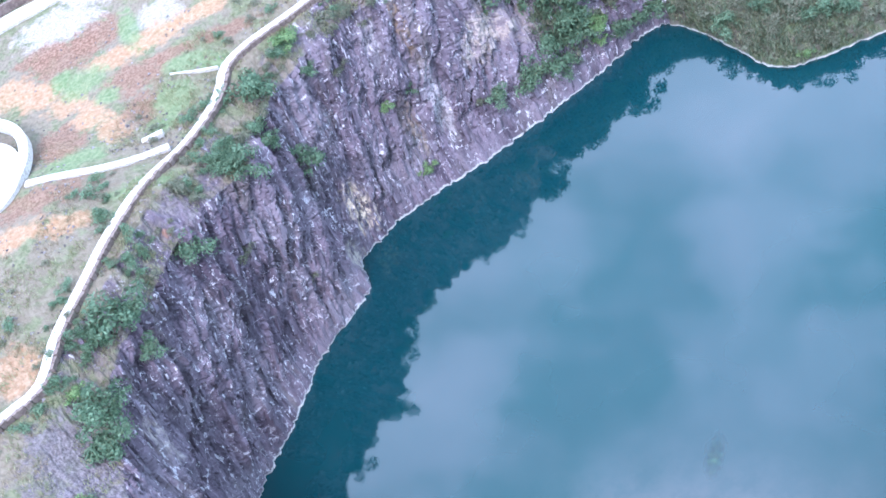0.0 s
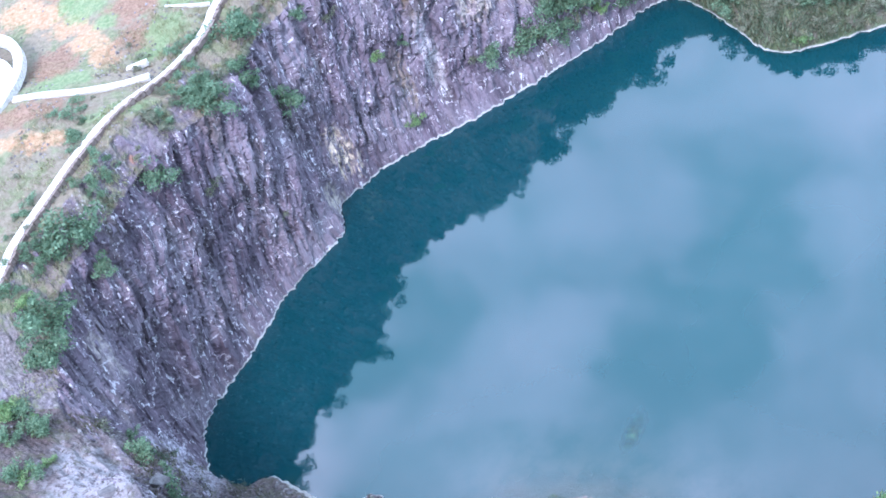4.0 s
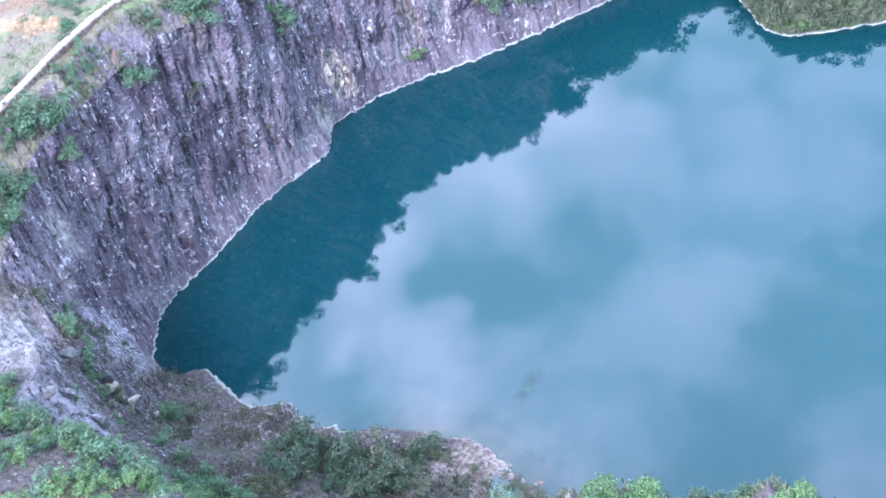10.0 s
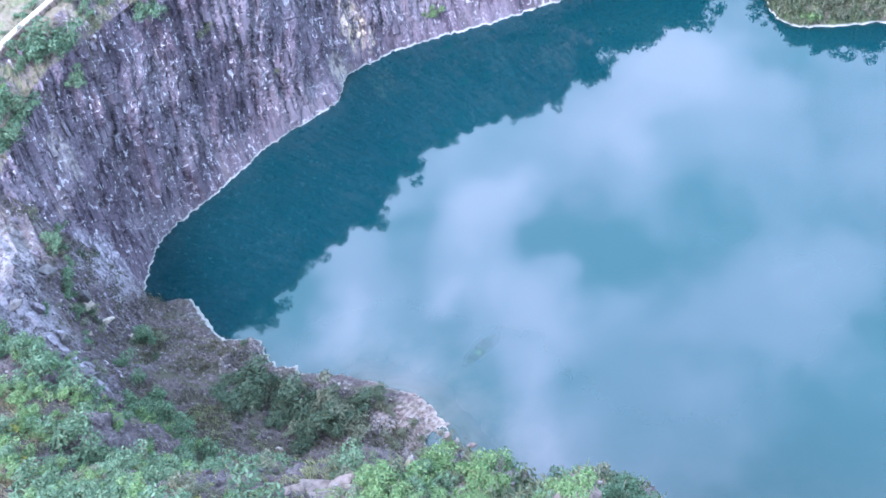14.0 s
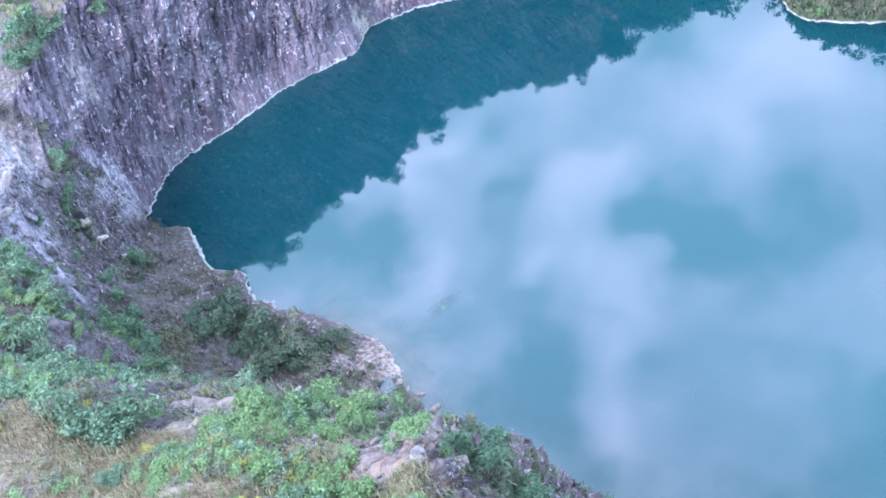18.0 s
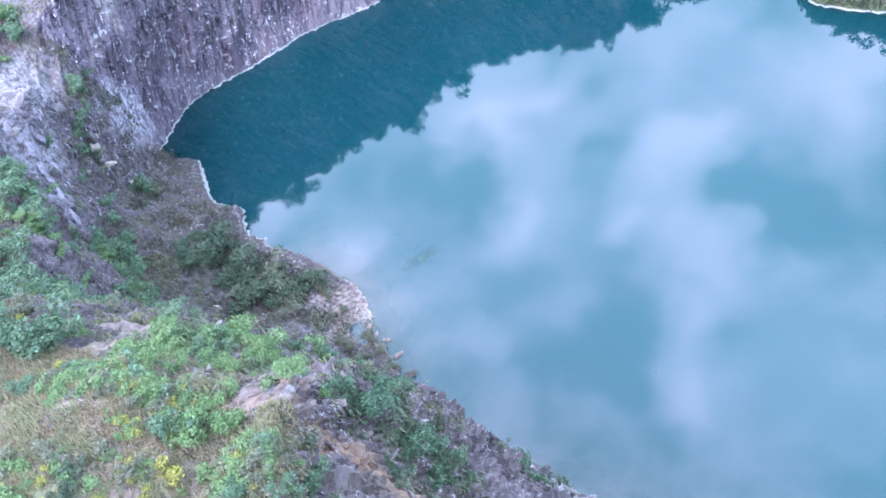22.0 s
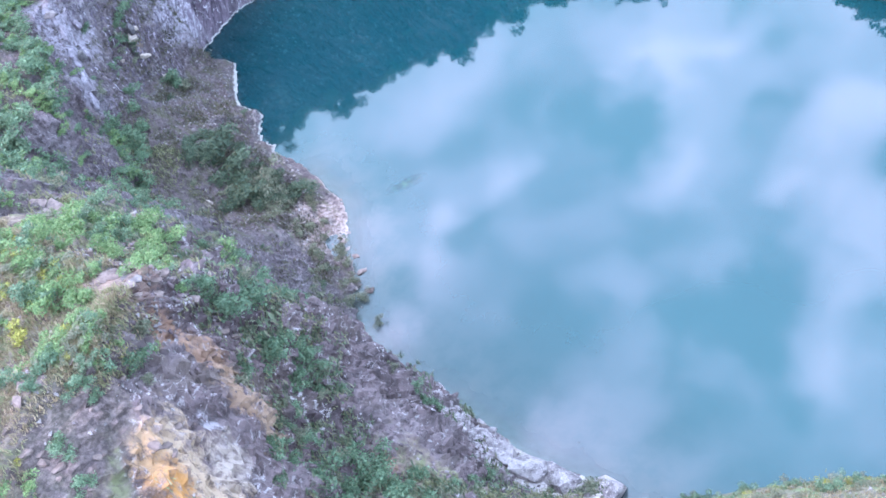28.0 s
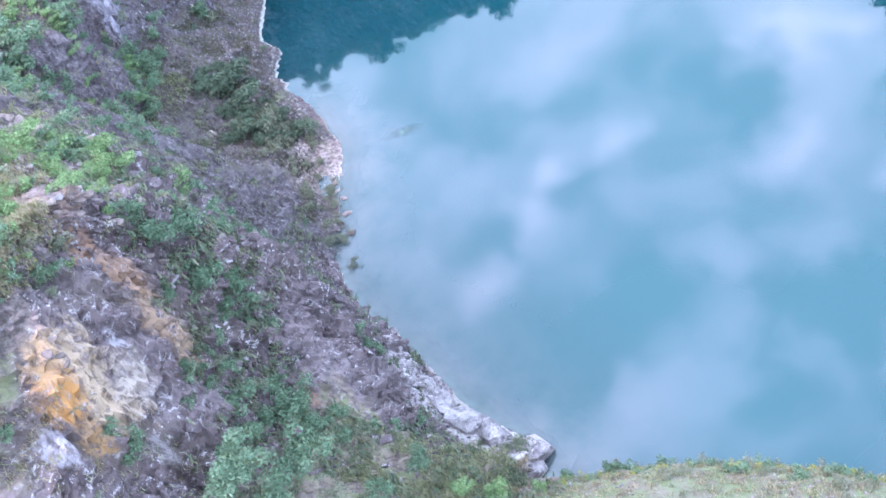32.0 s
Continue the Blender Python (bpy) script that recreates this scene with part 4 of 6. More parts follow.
def crown_data(name, seed, mat, lobes=7, leaves=620, leaf=0.16, flat=0.75, loose=1.0):
    """A crown of radius about 1 over its base at the origin: lobes of small leaves with gaps between."""
    rng = np.random.RandomState(seed)
    cen = rng.normal(size=(lobes, 3)) * (0.42, 0.42, 0.26) + (0, 0, 0.62)
    cen[0] = (0, 0, 0.7)
    rad = rng.uniform(0.26, 0.52, lobes)
    which = rng.choice(lobes, leaves, p=rad ** 2 / (rad ** 2).sum())
    d = rng.normal(size=(leaves, 3))
    d /= np.linalg.norm(d, axis=1)[:, None]
    d[:, 2] = np.where(d[:, 2] < -0.5, -d[:, 2], d[:, 2])
    c = cen[which] + d * rad[which][:, None] * rng.uniform(0.55, 1.0 + 0.28 * loose, leaves)[:, None] * (1, 1, flat)
    nrm = d + rng.normal(size=(leaves, 3)) * 0.55
    nrm /= np.linalg.norm(nrm, axis=1)[:, None]
    a = np.cross(nrm, rng.normal(size=(leaves, 3)))
    a /= np.linalg.norm(a, axis=1)[:, None]
    b = np.cross(nrm, a)
    s = leaf * rng.uniform(0.5, 1.25, leaves)[:, None]
    v = np.stack([c - a * s, c + b * s * 0.5 - nrm * s * 0.15, c + a * s * 1.1 - nrm * s * 0.3, c - b * s * 0.5 - nrm * s * 0.15], 1).reshape(-1, 3)
    v[:, 2] = np.maximum(v[:, 2], 0.02)
    f = np.arange(leaves * 4).reshape(-1, 4)
    return mesh_of(name, v, f.tolist(), mat)


def trunk_data(name, seed, height=0.7, r=0.05, stems=3):
    """A tapered stem with forked limbs, ending inside the crown."""
    rng = random.Random(seed)
    verts, faces = [], []

    def limb(p, q, r0, r1):
        ax = (q - p).normalized()
        s = ax.orthogonal().normalized()
        t = ax.cross(s)
        k = len(verts)
        for c, r_ in ((p, r0), (q, r1)):
            for i in range(6):
                an = i * math.pi / 3
                verts.append(c + (s * math.cos(an) + t * math.sin(an)) * r_)
        faces.extend([(k + i, k + (i + 1) % 6, k + 6 + (i + 1) % 6, k + 6 + i) for i in range(6)])

    fork = Vector((rng.uniform(-.05, .05), rng.uniform(-.05, .05), height * 0.45))
    limb(Vector((0, 0, -0.35)), fork, r, r * 0.75)
    for i in range(stems):
        an = i * 2 * math.pi / stems + rng.random()
        mid = fork + Vector((math.cos(an) * 0.22, math.sin(an) * 0.22, height * 0.35))
        limb(fork, mid, r * 0.6, r * 0.42)
        limb(mid, mid + Vector((math.cos(an + .5) * 0.2, math.sin(an + .5) * 0.2, height * 0.3)), r * 0.42, r * 0.15)
    return mesh_of(name, verts, faces, BARK, True)


GREEN, TREES, DRY, LIGHT, YELLOW, DARK = [], [], [], [], [], []
# x, y, z and crown radius of each shrub
GREEN += [
    (-26.9, 98, 26, 2.4), (-36.8, 89.7, 30.1, 3.01), (-33.8, 90.8, 29, 2.42), (-39.1, 88.8, 31.1, 1.5),
    (-34.4, 88.2, 25.7, 1.52), (-39.2, 81.6, 27.2, 2.12), (-40.3, 76.6, 26.6, 2.02), (-11.2, 112.3, 18.1, 2.43),
    (-12.6, 117.1, 27.2, 2.87), (-17.3, 106.7, 27.7, 2.33), (-19.3, 106.2, 28.5, 1.61), (-14.5, 112, 25.9, 1.88),
    (-5.6, 120.1, 24.7, 1.54), (5.2, 121.5, 13.9, 0.96), (29.9, 124.8, 7.9, 2.73), (26.3, 123.1, 5.9, 2.72),
    (23.1, 121.7, 4.6, 2.71), (20.3, 121.1, 4.9, 2.15), (36.6, 124.3, 2.5, 2), (40.8, 125.5, 2.2, 2.43),
    (15.7, 120.1, 6.1, 1.67), (27.8, 122.4, 3.9, 1.95), (30.4, 123.1, 5.9, 2.34), (-40.5, 80.4, 27.7, 2.58),
]
GREEN += [
    (-40.7, 76.4, 26.8, 2.23), (-36, 70.5, 17.4, 0.77), (-26.6, 60.7, 5.4, 1.94),
    (-20.1, 43, 26, 2.54), (-10.6, 32.7, 30.2, 2.3), (-15.2, 39.7, 25.2, 1.85), (-8.1, 30.9, 28.9, 2.62),
    (16, 16.9, 47.4, 2.33), (19.8, 17.9, 45.9, 2.3), (19.4, 15.6, 47.8, 1.61), (41.8, 22.7, 37.3, 1.57),
    (42.3, 20.6, 42.4, 1.11), (43.7, 21.5, 32.4, 1.46), (44.2, 23.7, 28.7, 1.18), (22.8, 12.5, 49.1, 1.15),
    (37.5, 12.7, 49, 1.35), (36.4, 11.8, 49.6, 0.94), (18.1, 17.6, 46.4, 1.36), (45.5, 8, 51.9, 0.94),
    (44.3, 5.5, 52.3, 0.94), (36.5, 4, 50.9, 1.31), (48.1, 8.3, 50.7, 0.87), (41.9, 23.4, 35.7, 1.77),
]
GREEN += [
    (43, 20.8, 39.1, 1.29), (44.2, 20.8, 32.7, 1.52), (43.1, 20.9, 34, 1.18), (43.5, 23.5, 29.6, 1.41),
    (42.6, 21, 39.3, 1.63), (41.6, 23.1, 37.3, 1.3), (42.5, 20.7, 41.7, 0.89), (44.7, 18.3, 34.9, 1.37),
    (44.2, 21.6, 29.1, 1.2), (50.4, 15.1, 26, 1.86), (50.8, 18.3, 21.2, 1.84), (52.7, 18.6, 18.5, 1.76),
    (51.9, 14, 23.1, 1.88), (53.9, 10.5, 25.1, 1.65), (55.3, 14.6, 20.1, 1.89), (48.6, 19.5, 22, 1.36),
    (40.3, 26, 32.5, 0.97), (52.6, 2.2, 46.5, 1.09), (54, 2.2, 45.1, 0.7), (50.3, 16.4, 22.1, 1.44),
    (39.1, 24.7, 37.5, 0.94), (42.6, 125.3, 2.7, 2), (49.3, 115.9, 2.8, 2), (52.9, 112.3, 5.9, 2.1),
]
GREEN += [
    (57.7, 107.7, 4.7, 2.1), (58.5, 16, 24.3, 2.1), (59.5, 12.5, 32.2, 2), (59.7, 23, 12.5, 1.3),
    (62.1, 18.3, 17.7, 1.1), (62.2, 106.7, 4.3, 2.1), (62.8, 9.5, 34.7, 1.7), (63.5, 11.7, 29.6, 1.9),
    (81.4, 39.3, 6.3, 1), (86.2, 41.7, 6.3, 1),
]
DRY += [
    (-31.1, 94.1, 29, 1.53), (-22.5, 101.3, 19.7, 1.45), (-17.5, 103.1, 8.7, 1.04), (-24.2, 103.8, 30.2, 1.59),
    (-23.4, 102.9, 29.3, 1.14), (-2.7, 121, 22.4, 1.28), (13.3, 120.3, 6.8, 1.14), (2.2, 124, 27.1, 1.41),
    (-0.7, 124.3, 27.6, 1.41), (-34.5, 88.2, 25.6, 1.19), (-37.2, 69.5, 20.2, 1.64), (-17.7, 102.9, 8.3, 0.88),
    (-35.7, 67.1, 18.8, 1.25), (-0.7, 51.1, 2.7, 2.66), (3.5, 47.6, 3.2, 1.81), (5.1, 52.3, 0.7, 1.19),
    (-24.6, 60.7, 4.7, 1.34), (-22, 48.8, 16.9, 1.35), (43.1, 21.2, 35.7, 1.1), (12.7, 45.3, 0.7, 0.94),
    (14.9, 46.9, 0.1, 0.75), (46.1, 9.8, 51.3, 0.85), (45.1, 14.3, 46.8, 0.65), (48.3, 11.5, 46.6, 0.63),
]
DRY += [
    (44.7, 23.3, 26.9, 1.25), (43.3, 30, 17.1, 0.64), (20.2, 40.9, 0.1, 1.73), (46, 18.5, 30.2, 1.12),
    (52.7, 28, 5.2, 0.87), (56.3, 30.2, 1.4, 0.61), (47.9, 17.3, 28.9, 0.93), (45.8, 122.5, 2.8, 1.9),
    (47.7, 119.3, 2.9, 1.8), (50.3, 111.6, 1.7, 1.6), (51, 116.8, 4.9, 2.1), (52.6, 109.2, 4.2, 1.8),
    (56.1, 109.1, 5.7, 1.9), (58.8, 105.6, 1.5, 1.5), (62.7, 15, 23.1, 1.2), (62.7, 105, 1.2, 1.3),
    (65.1, 105.3, 2.5, 2), (68.9, 36, -0.2, 0.7), (71.9, 36.3, 1.7, 0.7), (76.5, 35.5, 7.3, 0.6),
    (78.1, 36.6, 7.3, 0.8), (80, 37.4, 7.5, 0.6), (83.6, 40.4, 6.4, 0.6), (89.4, 42.6, 7.2, 0.7),
]
DRY += [
    (91.6, 44.2, 6.4, 0.7),
]
LIGHT += [(2.7, 116.5, 2.9, 1.36)]
LIGHT += [
    (-41.5, 83.3, 29.5, 1.47), (-6.5, 122.4, 28.7, 1.95), (0.9, 120.2, 13.9, 0.88), (33.8, 124.4, 6.3, 1.96),
    (32.8, 123.4, 3.9, 1.42), (26.4, 18, 45.8, 1.25), (28, 19.4, 44.7, 1.26), (28.1, 21.9, 41.7, 1.3),
    (29.6, 23.5, 40.2, 1.32), (32.5, 23.1, 40.5, 1.13), (33.2, 19.4, 44.3, 1.14), (34.6, 21.8, 40.7, 0.99),
    (31.7, 17.7, 46.3, 0.98), (29.6, 17.3, 47.3, 1.06), (37.5, 12.6, 49, 1.58), (39.3, 13.7, 48.5, 1.23),
    (34.1, 21.9, 41.3, 1.18), (34.2, 19.4, 44.3, 1.02), (31.7, 27.9, 31.9, 1.65), (27.5, 20.1, 44, 1.68),
    (29.7, 21.6, 41.9, 1.67), (29.6, 24.6, 39.3, 1.7), (32.7, 24.5, 38.7, 1.47), (41.2, 18.7, 47.7, 1.21),
]
LIGHT += [
    (55.1, 105.9, 0.9, 1.3), (64.2, 23.6, 11.6, 1), (65.2, 25.8, 8.4, 1.2), (66.2, 29.4, 3.8, 0.8),
    (67.1, 31.2, 2.3, 0.7),
]
YELLOW += [
    (23, 15.4, 47.5, 0.79), (38.8, 9.4, 49.6, 1.03), (38.3, 6.8, 50.2, 0.87),
    (39, 4.4, 50.6, 0.79), (35.5, 6.2, 50.8, 0.74), (23.3, 14.8, 48, 0.85),
]
DARK += [
    (-8.8, 52, 5.8, 3.25), (-5, 50, 4.7, 2.67), (2.7, 52.7, 1, 2.39), (-8.4, 48, 8.9, 1.98),
    (-0.9, 46.6, 4.7, 2.34), (1.2, 47.8, 3.6, 1.95), (32.8, 7.1, 51.1, 1.21), (33.3, 6.1, 51.3, 0.9),
]
nrm_z = np.cross(np.gradient(GRID, axis=1), np.roll(GRID, -1, axis=0) - np.roll(GRID, 1, axis=0))
nrm_z = np.abs(nrm_z[..., 2]) / (np.linalg.norm(nrm_z, axis=-1) + 1e-9)


def spots_on(us, v0, v1, count, seed, low=0.45, patch=0.25, cut=0.0, all_over=False):
    """Places on the less steep ground between columns and rows of the loft, in patches."""
    rng = np.random.RandomState(seed)
    u = rng.randint(us[0], us[1], count) % NU
    v = rng.randint(v0, v1, count)
    a, b = rng.uniform(0, 1, (2, count, 1))
    p = GRID[u, v] + a * (GRID[(u + 1) % NU, v] - GRID[u, v]) + b * (GRID[u, v + 1] - GRID[u, v])
    bare = np.zeros(count, bool)
    for x, y, z, rx, ry, rz in ((50.0, 10.5, 40, 5.0, 7.5, 9.5), (45.2, 16, 41, 2.6, 2.6, 6), (41.4, 17.6, 47, 3.4, 3.2, 4), (22.4, 21.8, 42.5, 3.4, 1.4, 3), (50.5, 5.5, 49, 3.5, 4.5, 5), (50, 31.5, 2, 9, 2.4, 3), (10, 48.3, 1, 4.2, 3.6, 3), (-34, 60.5, 24.5, 7.5, 7, 8), (-28, 51.5, 23, 5, 4.5, 7), (-21, 47, 18, 4, 3, 5), (-38, 70.5, 21, 4.5, 6, 7), (48, 26, 16, 8, 4.5, 10), (41.5, 30.5, 19, 3.5, 3, 10), (-14, 56, 8, 9, 3.4, 5), (-31, 112.2, 32, 10, 2.2, 8), (-45, 119, 32, 6, 10, 8), (-25, 63.5, 4, 7, 5, 5), (-17, 123, 14, 9, 6, 4), (16, 123.5, 15, 7, 5, 5)):
        bare |= (((p - (x, y, z)) / (rx, ry, rz)) ** 2).sum(1) < 1
    bare &= not all_over
    keep = ~bare & (nrm_z[u, v] > low) & (gnoise(p * patch + 11) > cut) & (p[:, 2] > 0.5)
    return p[keep]


def plant(rows, kind, label, category, group, seed, leaves, leaf, flat, tall, lobes=7):
    """Shrubs of one kind: four grown by code, the rest copies of them turned and scaled."""
    rng = random.Random(seed)
    models = []
    for i in range(4):
        name = "tree" if category == "tree" else "shrub"
        e = thing(name, (0, 0, 0), label, category, group)
        part("trunk", trunk_data("trunk", seed + i, 0.75), e)
        part("crown", crown_data("crown", seed * 7 + i, LEAF[kind], lobes, leaves, leaf, flat), e)
        models.append(e)
    for k, (x, y, z, r) in enumerate(rows):
        s = r * rng.uniform(0.95, 1.12)
        turn, h = rng.uniform(0, 360), tall * rng.uniform(0.85, 1.15)
        m = pose(x, y, z - 0.12, rng.uniform(-9, 9), rng.uniform(-9, 9), turn)
        e = models[k] if k < 4 else copy_thing(models[k % 4], m)
        e.matrix_basis = m @ Matrix.Diagonal((s, s, s * h, 1))
    for e in models[len(rows):]:
        for c in list(e.children):
            bpy.data.objects.remove(c)
        bpy.data.objects.remove(e)


def scatter(us, v0, v1, count, seed, low, cut, most, r0, r1):
    """Rows for small shrubs in patches on a stretch of the loft."""
    p = spots_on(us, v0, v1, count, seed, low, 0.16, cut)[:most]
    rr = np.random.RandomState(seed).uniform(r0, r1, len(p))
    return [(*q, r) for q, r in zip(p.round(2).tolist(), rr.round(2).tolist())]


def scrub_rows(middle, half, turn, count, r0, r1, seed):
    """Rows for a thicket that covers an oval of ground."""
    rr, out = random.Random(seed), []
    for _ in range(count):
        a, d = rr.uniform(0, 2 * math.pi), math.sqrt(rr.random())
        u, v = half[0] * d * math.cos(a), half[1] * d * math.sin(a)
        x, y = middle[0] + u * math.cos(radians(turn)) - v * math.sin(radians(turn)), middle[1] + u * math.sin(radians(turn)) + v * math.cos(radians(turn))
        z = ground_at(x, y)
        if z > 0.2:
            out.append((x, y, z, rr.uniform(r0, r1)))
    return out


def fast_mesh(name, v, quads, mat):
    me = bpy.data.meshes.new(name)
    me.vertices.add(len(v))
    me.vertices.foreach_set("co", np.ascontiguousarray(v, np.float32).ravel())
    me.loops.add(quads.size)
    me.loops.foreach_set("vertex_index", quads.ravel().astype(np.int32))
    me.polygons.add(len(quads))
    me.polygons.foreach_set("loop_start", np.arange(0, quads.size, 4, dtype=np.int32))
    me.materials.append(mat)
    me.update(calc_edges=True)
    return me


def thicket(name, label, kind, rows, seed, leaves, leaf, flat, tall, lobes=7):
    """Undergrowth that nobody could count: many small crowns in one mesh."""
    rng = np.random.RandomState(seed)
    forms = []
    for i in range(5):
        me = crown_data("form", seed * 3 + i, LEAF[kind], lobes, leaves, leaf, flat)
        v = np.empty(len(me.vertices) * 3, np.float32)
        me.vertices.foreach_get("co", v)
        forms.append(v.reshape(-1, 3))
        bpy.data.meshes.remove(me)
    out = []
    for k, (x, y, z, r) in enumerate(rows):
        an, h = rng.uniform(0, 2 * np.pi), tall * rng.uniform(0.75, 1.25)
        m = np.array(((math.cos(an), -math.sin(an), 0), (math.sin(an), math.cos(an), 0), (0, 0, h))) * r
        out.append(forms[k % 5] @ m.T + (x, y, z - 0.1))
    v = np.concatenate(out)
    return tagged(new(name, fast_mesh(name, v, np.arange(len(v)).reshape(-1, 4), LEAF[kind])), label, "undergrowth", kind="stuff")


top = (col(7) - 16, col(7) + 24)
near_hill = (int(starts[4]) + 60, int(starts[5]))
hill = (col(7) - 10, col(7) + 28)
GREEN += [(x, y, ground_at(x, y), r) for x, y, r in ((47.2, 9.4, 0.8), (48.6, 8.2, 0.7), (49.6, 4.2, 0.9), (46.0, 6.6, 0.8), (51.6, 3.4, 0.9), (45.2, 9.0, 0.7), (-41.5, 156.8, 1.5), (-44.0, 156.0, 1.6), (-39.2, 157.4, 1.4), (-46.4, 155.2, 1.5), (69, 35.4, 0.9), (73.5, 38.0, 0.8), (77.5, 40.0, 1.0), (82.5, 42.2, 0.9), (88, 45.0, 1.0), (70.8, 36.0, 0.7))]
TREES += [(x, y, ground_at(x, y), r) for x, y, r in ((27.5, 126.5, 3.0), (31.5, 127, 3.6), (35.5, 127.6, 3.8), (29.5, 125.2, 2.6), (38.8, 127.8, 3.6), (42.0, 128.2, 3.2), (34.0, 129.6, 3.4), (20.0, 128.0, 3.0), (23.0, 129.4, 3.6), (26.2, 130.2, 3.4), (17.2, 128.6, 2.8), (29.0, 130.4, 3.2))]
DRY += [(x, y, ground_at(x, y), r) for x, y, r in ((13.8, 47.7, 1.0), (7.1, 47.4, 1.2), (16.5, 45.6, 0.9), (11.5, 45.5, 1.1), (21, 42.5, 1.0), (25.4, 40.2, 0.8), (9.2, 50.2, 0.8), (6.0, 51.8, 0.9), (10.4, 48.4, 0.7), (12.6, 49.2, 0.5), (8.0, 48.8, 0.9), (14.6, 46.2, 0.7), (18.6, 44.0, 0.8))]
rim = smooth_line([(-20, 106.6), (-14.5, 112.5), (-11.5, 118.2), (-6, 122), (1, 123.8), (8, 125.2), (16, 127), (24, 128.6), (32, 129.6), (40, 129)], 1.7)
rim_rng = random.Random(17)
for x, y in rim:
    x, y, r = x + rim_rng.uniform(-0.8, 0.8), y + rim_rng.uniform(-0.8, 0.8), rim_rng.uniform(0.8, 1.5)
    (GREEN if rim_rng.random() < 0.6 else DRY).append((x, y, ground_at(x, y), r))
plant(TREES, "green", "small leafy green tree rooted on the cliff rim", "tree", "trees on the rim", 11, 1500, 0.1, 0.85, 1.1, 11)
plant(GREEN, "green", "dense green shrub growing on the rock", "shrub", "green shrubs", 21, 1300, 0.09, 0.75, 0.95, 9)
plant(LIGHT, "light", "bright green leafy shrub on the slope", "shrub", "bright shrubs", 31, 1400, 0.09, 0.65, 0.8, 9)
plant(YELLOW, "yellow", "low yellowish shrub among dry grass", "shrub", "yellow shrubs", 41, 560, 0.13, 0.6, 0.7)
plant(DRY, "dry", "thin grey-green half-dry shrub", "shrub", "dry shrubs", 51, 900, 0.085, 0.8, 0.85, 8)
plant(DARK, "dark", "dark tangled scrub on the rubble shelf", "shrub", "dark scrub", 61, 1700, 0.08, 0.7, 0.8, 10)
s0, s1, s2, s3, s4, s5, s6 = (int(v) for v in starts[:7])
thicket("green_undergrowth", "dense green leafy undergrowth on the slopes", "green",
        scatter((s5 + 45, NU), col(4) + 12, top[1], 1600, 201, 0.04, -0.14, 400, 0.6, 1.7) + scatter((s4 + 50, s5), col(3), col(7), 1100, 203, 0.05, 0.1, 130, 0.5, 1.3)
        + scatter((s0, s2), col(5) + 10, col(7) - 4, 900, 208, 0.2, -0.05, 130, 0.4, 1.2), 301, 600, 0.105, 0.7, 0.85, 9)
thicket("bright_undergrowth", "bright green weeds and saplings on the hill", "light",
        scatter((s5 + 40, NU), col(5), top[1], 1300, 202, 0.08, -0.06, 300, 0.5, 1.4) + scatter((s4 + 60, s5 + 20), col(6), top[1], 600, 213, 0.3, 0.0, 120, 0.4, 1.0) + scatter(near_hill, *hill, 1500, 226, 0.3, -0.1, 270, 0.3, 0.9), 302, 560, 0.11, 0.6, 0.75, 9)
thicket("yellow_undergrowth", "yellow-green flowering weeds among dry grass", "yellow",
        scatter((s4 + 70, s6), *top, 700, 205, 0.4, 0.0, 130, 0.3, 0.9) + scatter(near_hill, *hill, 1200, 225, 0.4, 0.02, 140, 0.3, 0.7), 303, 360, 0.13, 0.5, 0.6)
edge_rng = random.Random(91)
edge = [(x + edge_rng.uniform(-0.9, 1.2), y - edge_rng.uniform(0.3, 3.2), edge_rng.uniform(0.3, 0.85)) for x, y in smooth_line([(66.5, 33.0), (74, 39.0), (83, 44.5), (92, 48.6), (104, 52.4)], 0.36)]
edge = [(x, y, ground_at(x, y), r) for x, y, r in edge]
thicket("shore_scrub", "dense low green and brown scrub along the water", "green", edge[::3], 306, 420, 0.12, 0.7, 0.9)
thicket("yellow_shore_weeds", "yellowish weeds along the water's edge", "yellow", edge[1::3], 307, 300, 0.12, 0.5, 0.6)
thicket("dry_shore_weeds", "dry brownish weeds along the water's edge", "dry", edge[2::3], 308, 360, 0.11, 0.7, 0.8)
thicket("dry_undergrowth", "half-dry grey-green undergrowth", "dry",
        scatter((s4 + 30, s5 + 60), col(2), top[1], 1300, 206, 0.1, 0.0, 230, 0.4, 1.1) + scatter((s5 + 20, NU), col(4), top[1], 700, 236, 0.2, 0.0, 120, 0.4, 1.1) + scatter((s0, s2), col(5) + 6, col(7), 900, 207, 0.2, -0.1, 130, 0.3, 0.9)
        + scatter(near_hill, *hill, 900, 227, 0.3, -0.15, 160, 0.4, 1.0) + scatter((s4 - 30, s4 + 30), col(3), col(6), 300, 219, 0.1, -0.4, 90, 0.3, 0.8) + scrub_rows((-3.5, 50.2), (8, 4), -14, 40, 0.6, 1.3, 215) + scatter((s2, s3 - 20), col(2), col(7), 500, 209, 0.1, -0.3, 110, 0.5, 1.4), 304, 380, 0.11, 0.7, 0.8)
thicket("dark_undergrowth", "dark brownish tangled undergrowth on the rubble", "dark",
        scrub_rows((-5.0, 50.6), (8.4, 3.8), -14, 60, 0.7, 1.6, 214) + scatter((s5 + 20, NU), col(2), col(5), 900, 204, 0.25, 0.2, 30, 0.4, 1.0), 305, 560, 0.1, 0.6, 0.75)

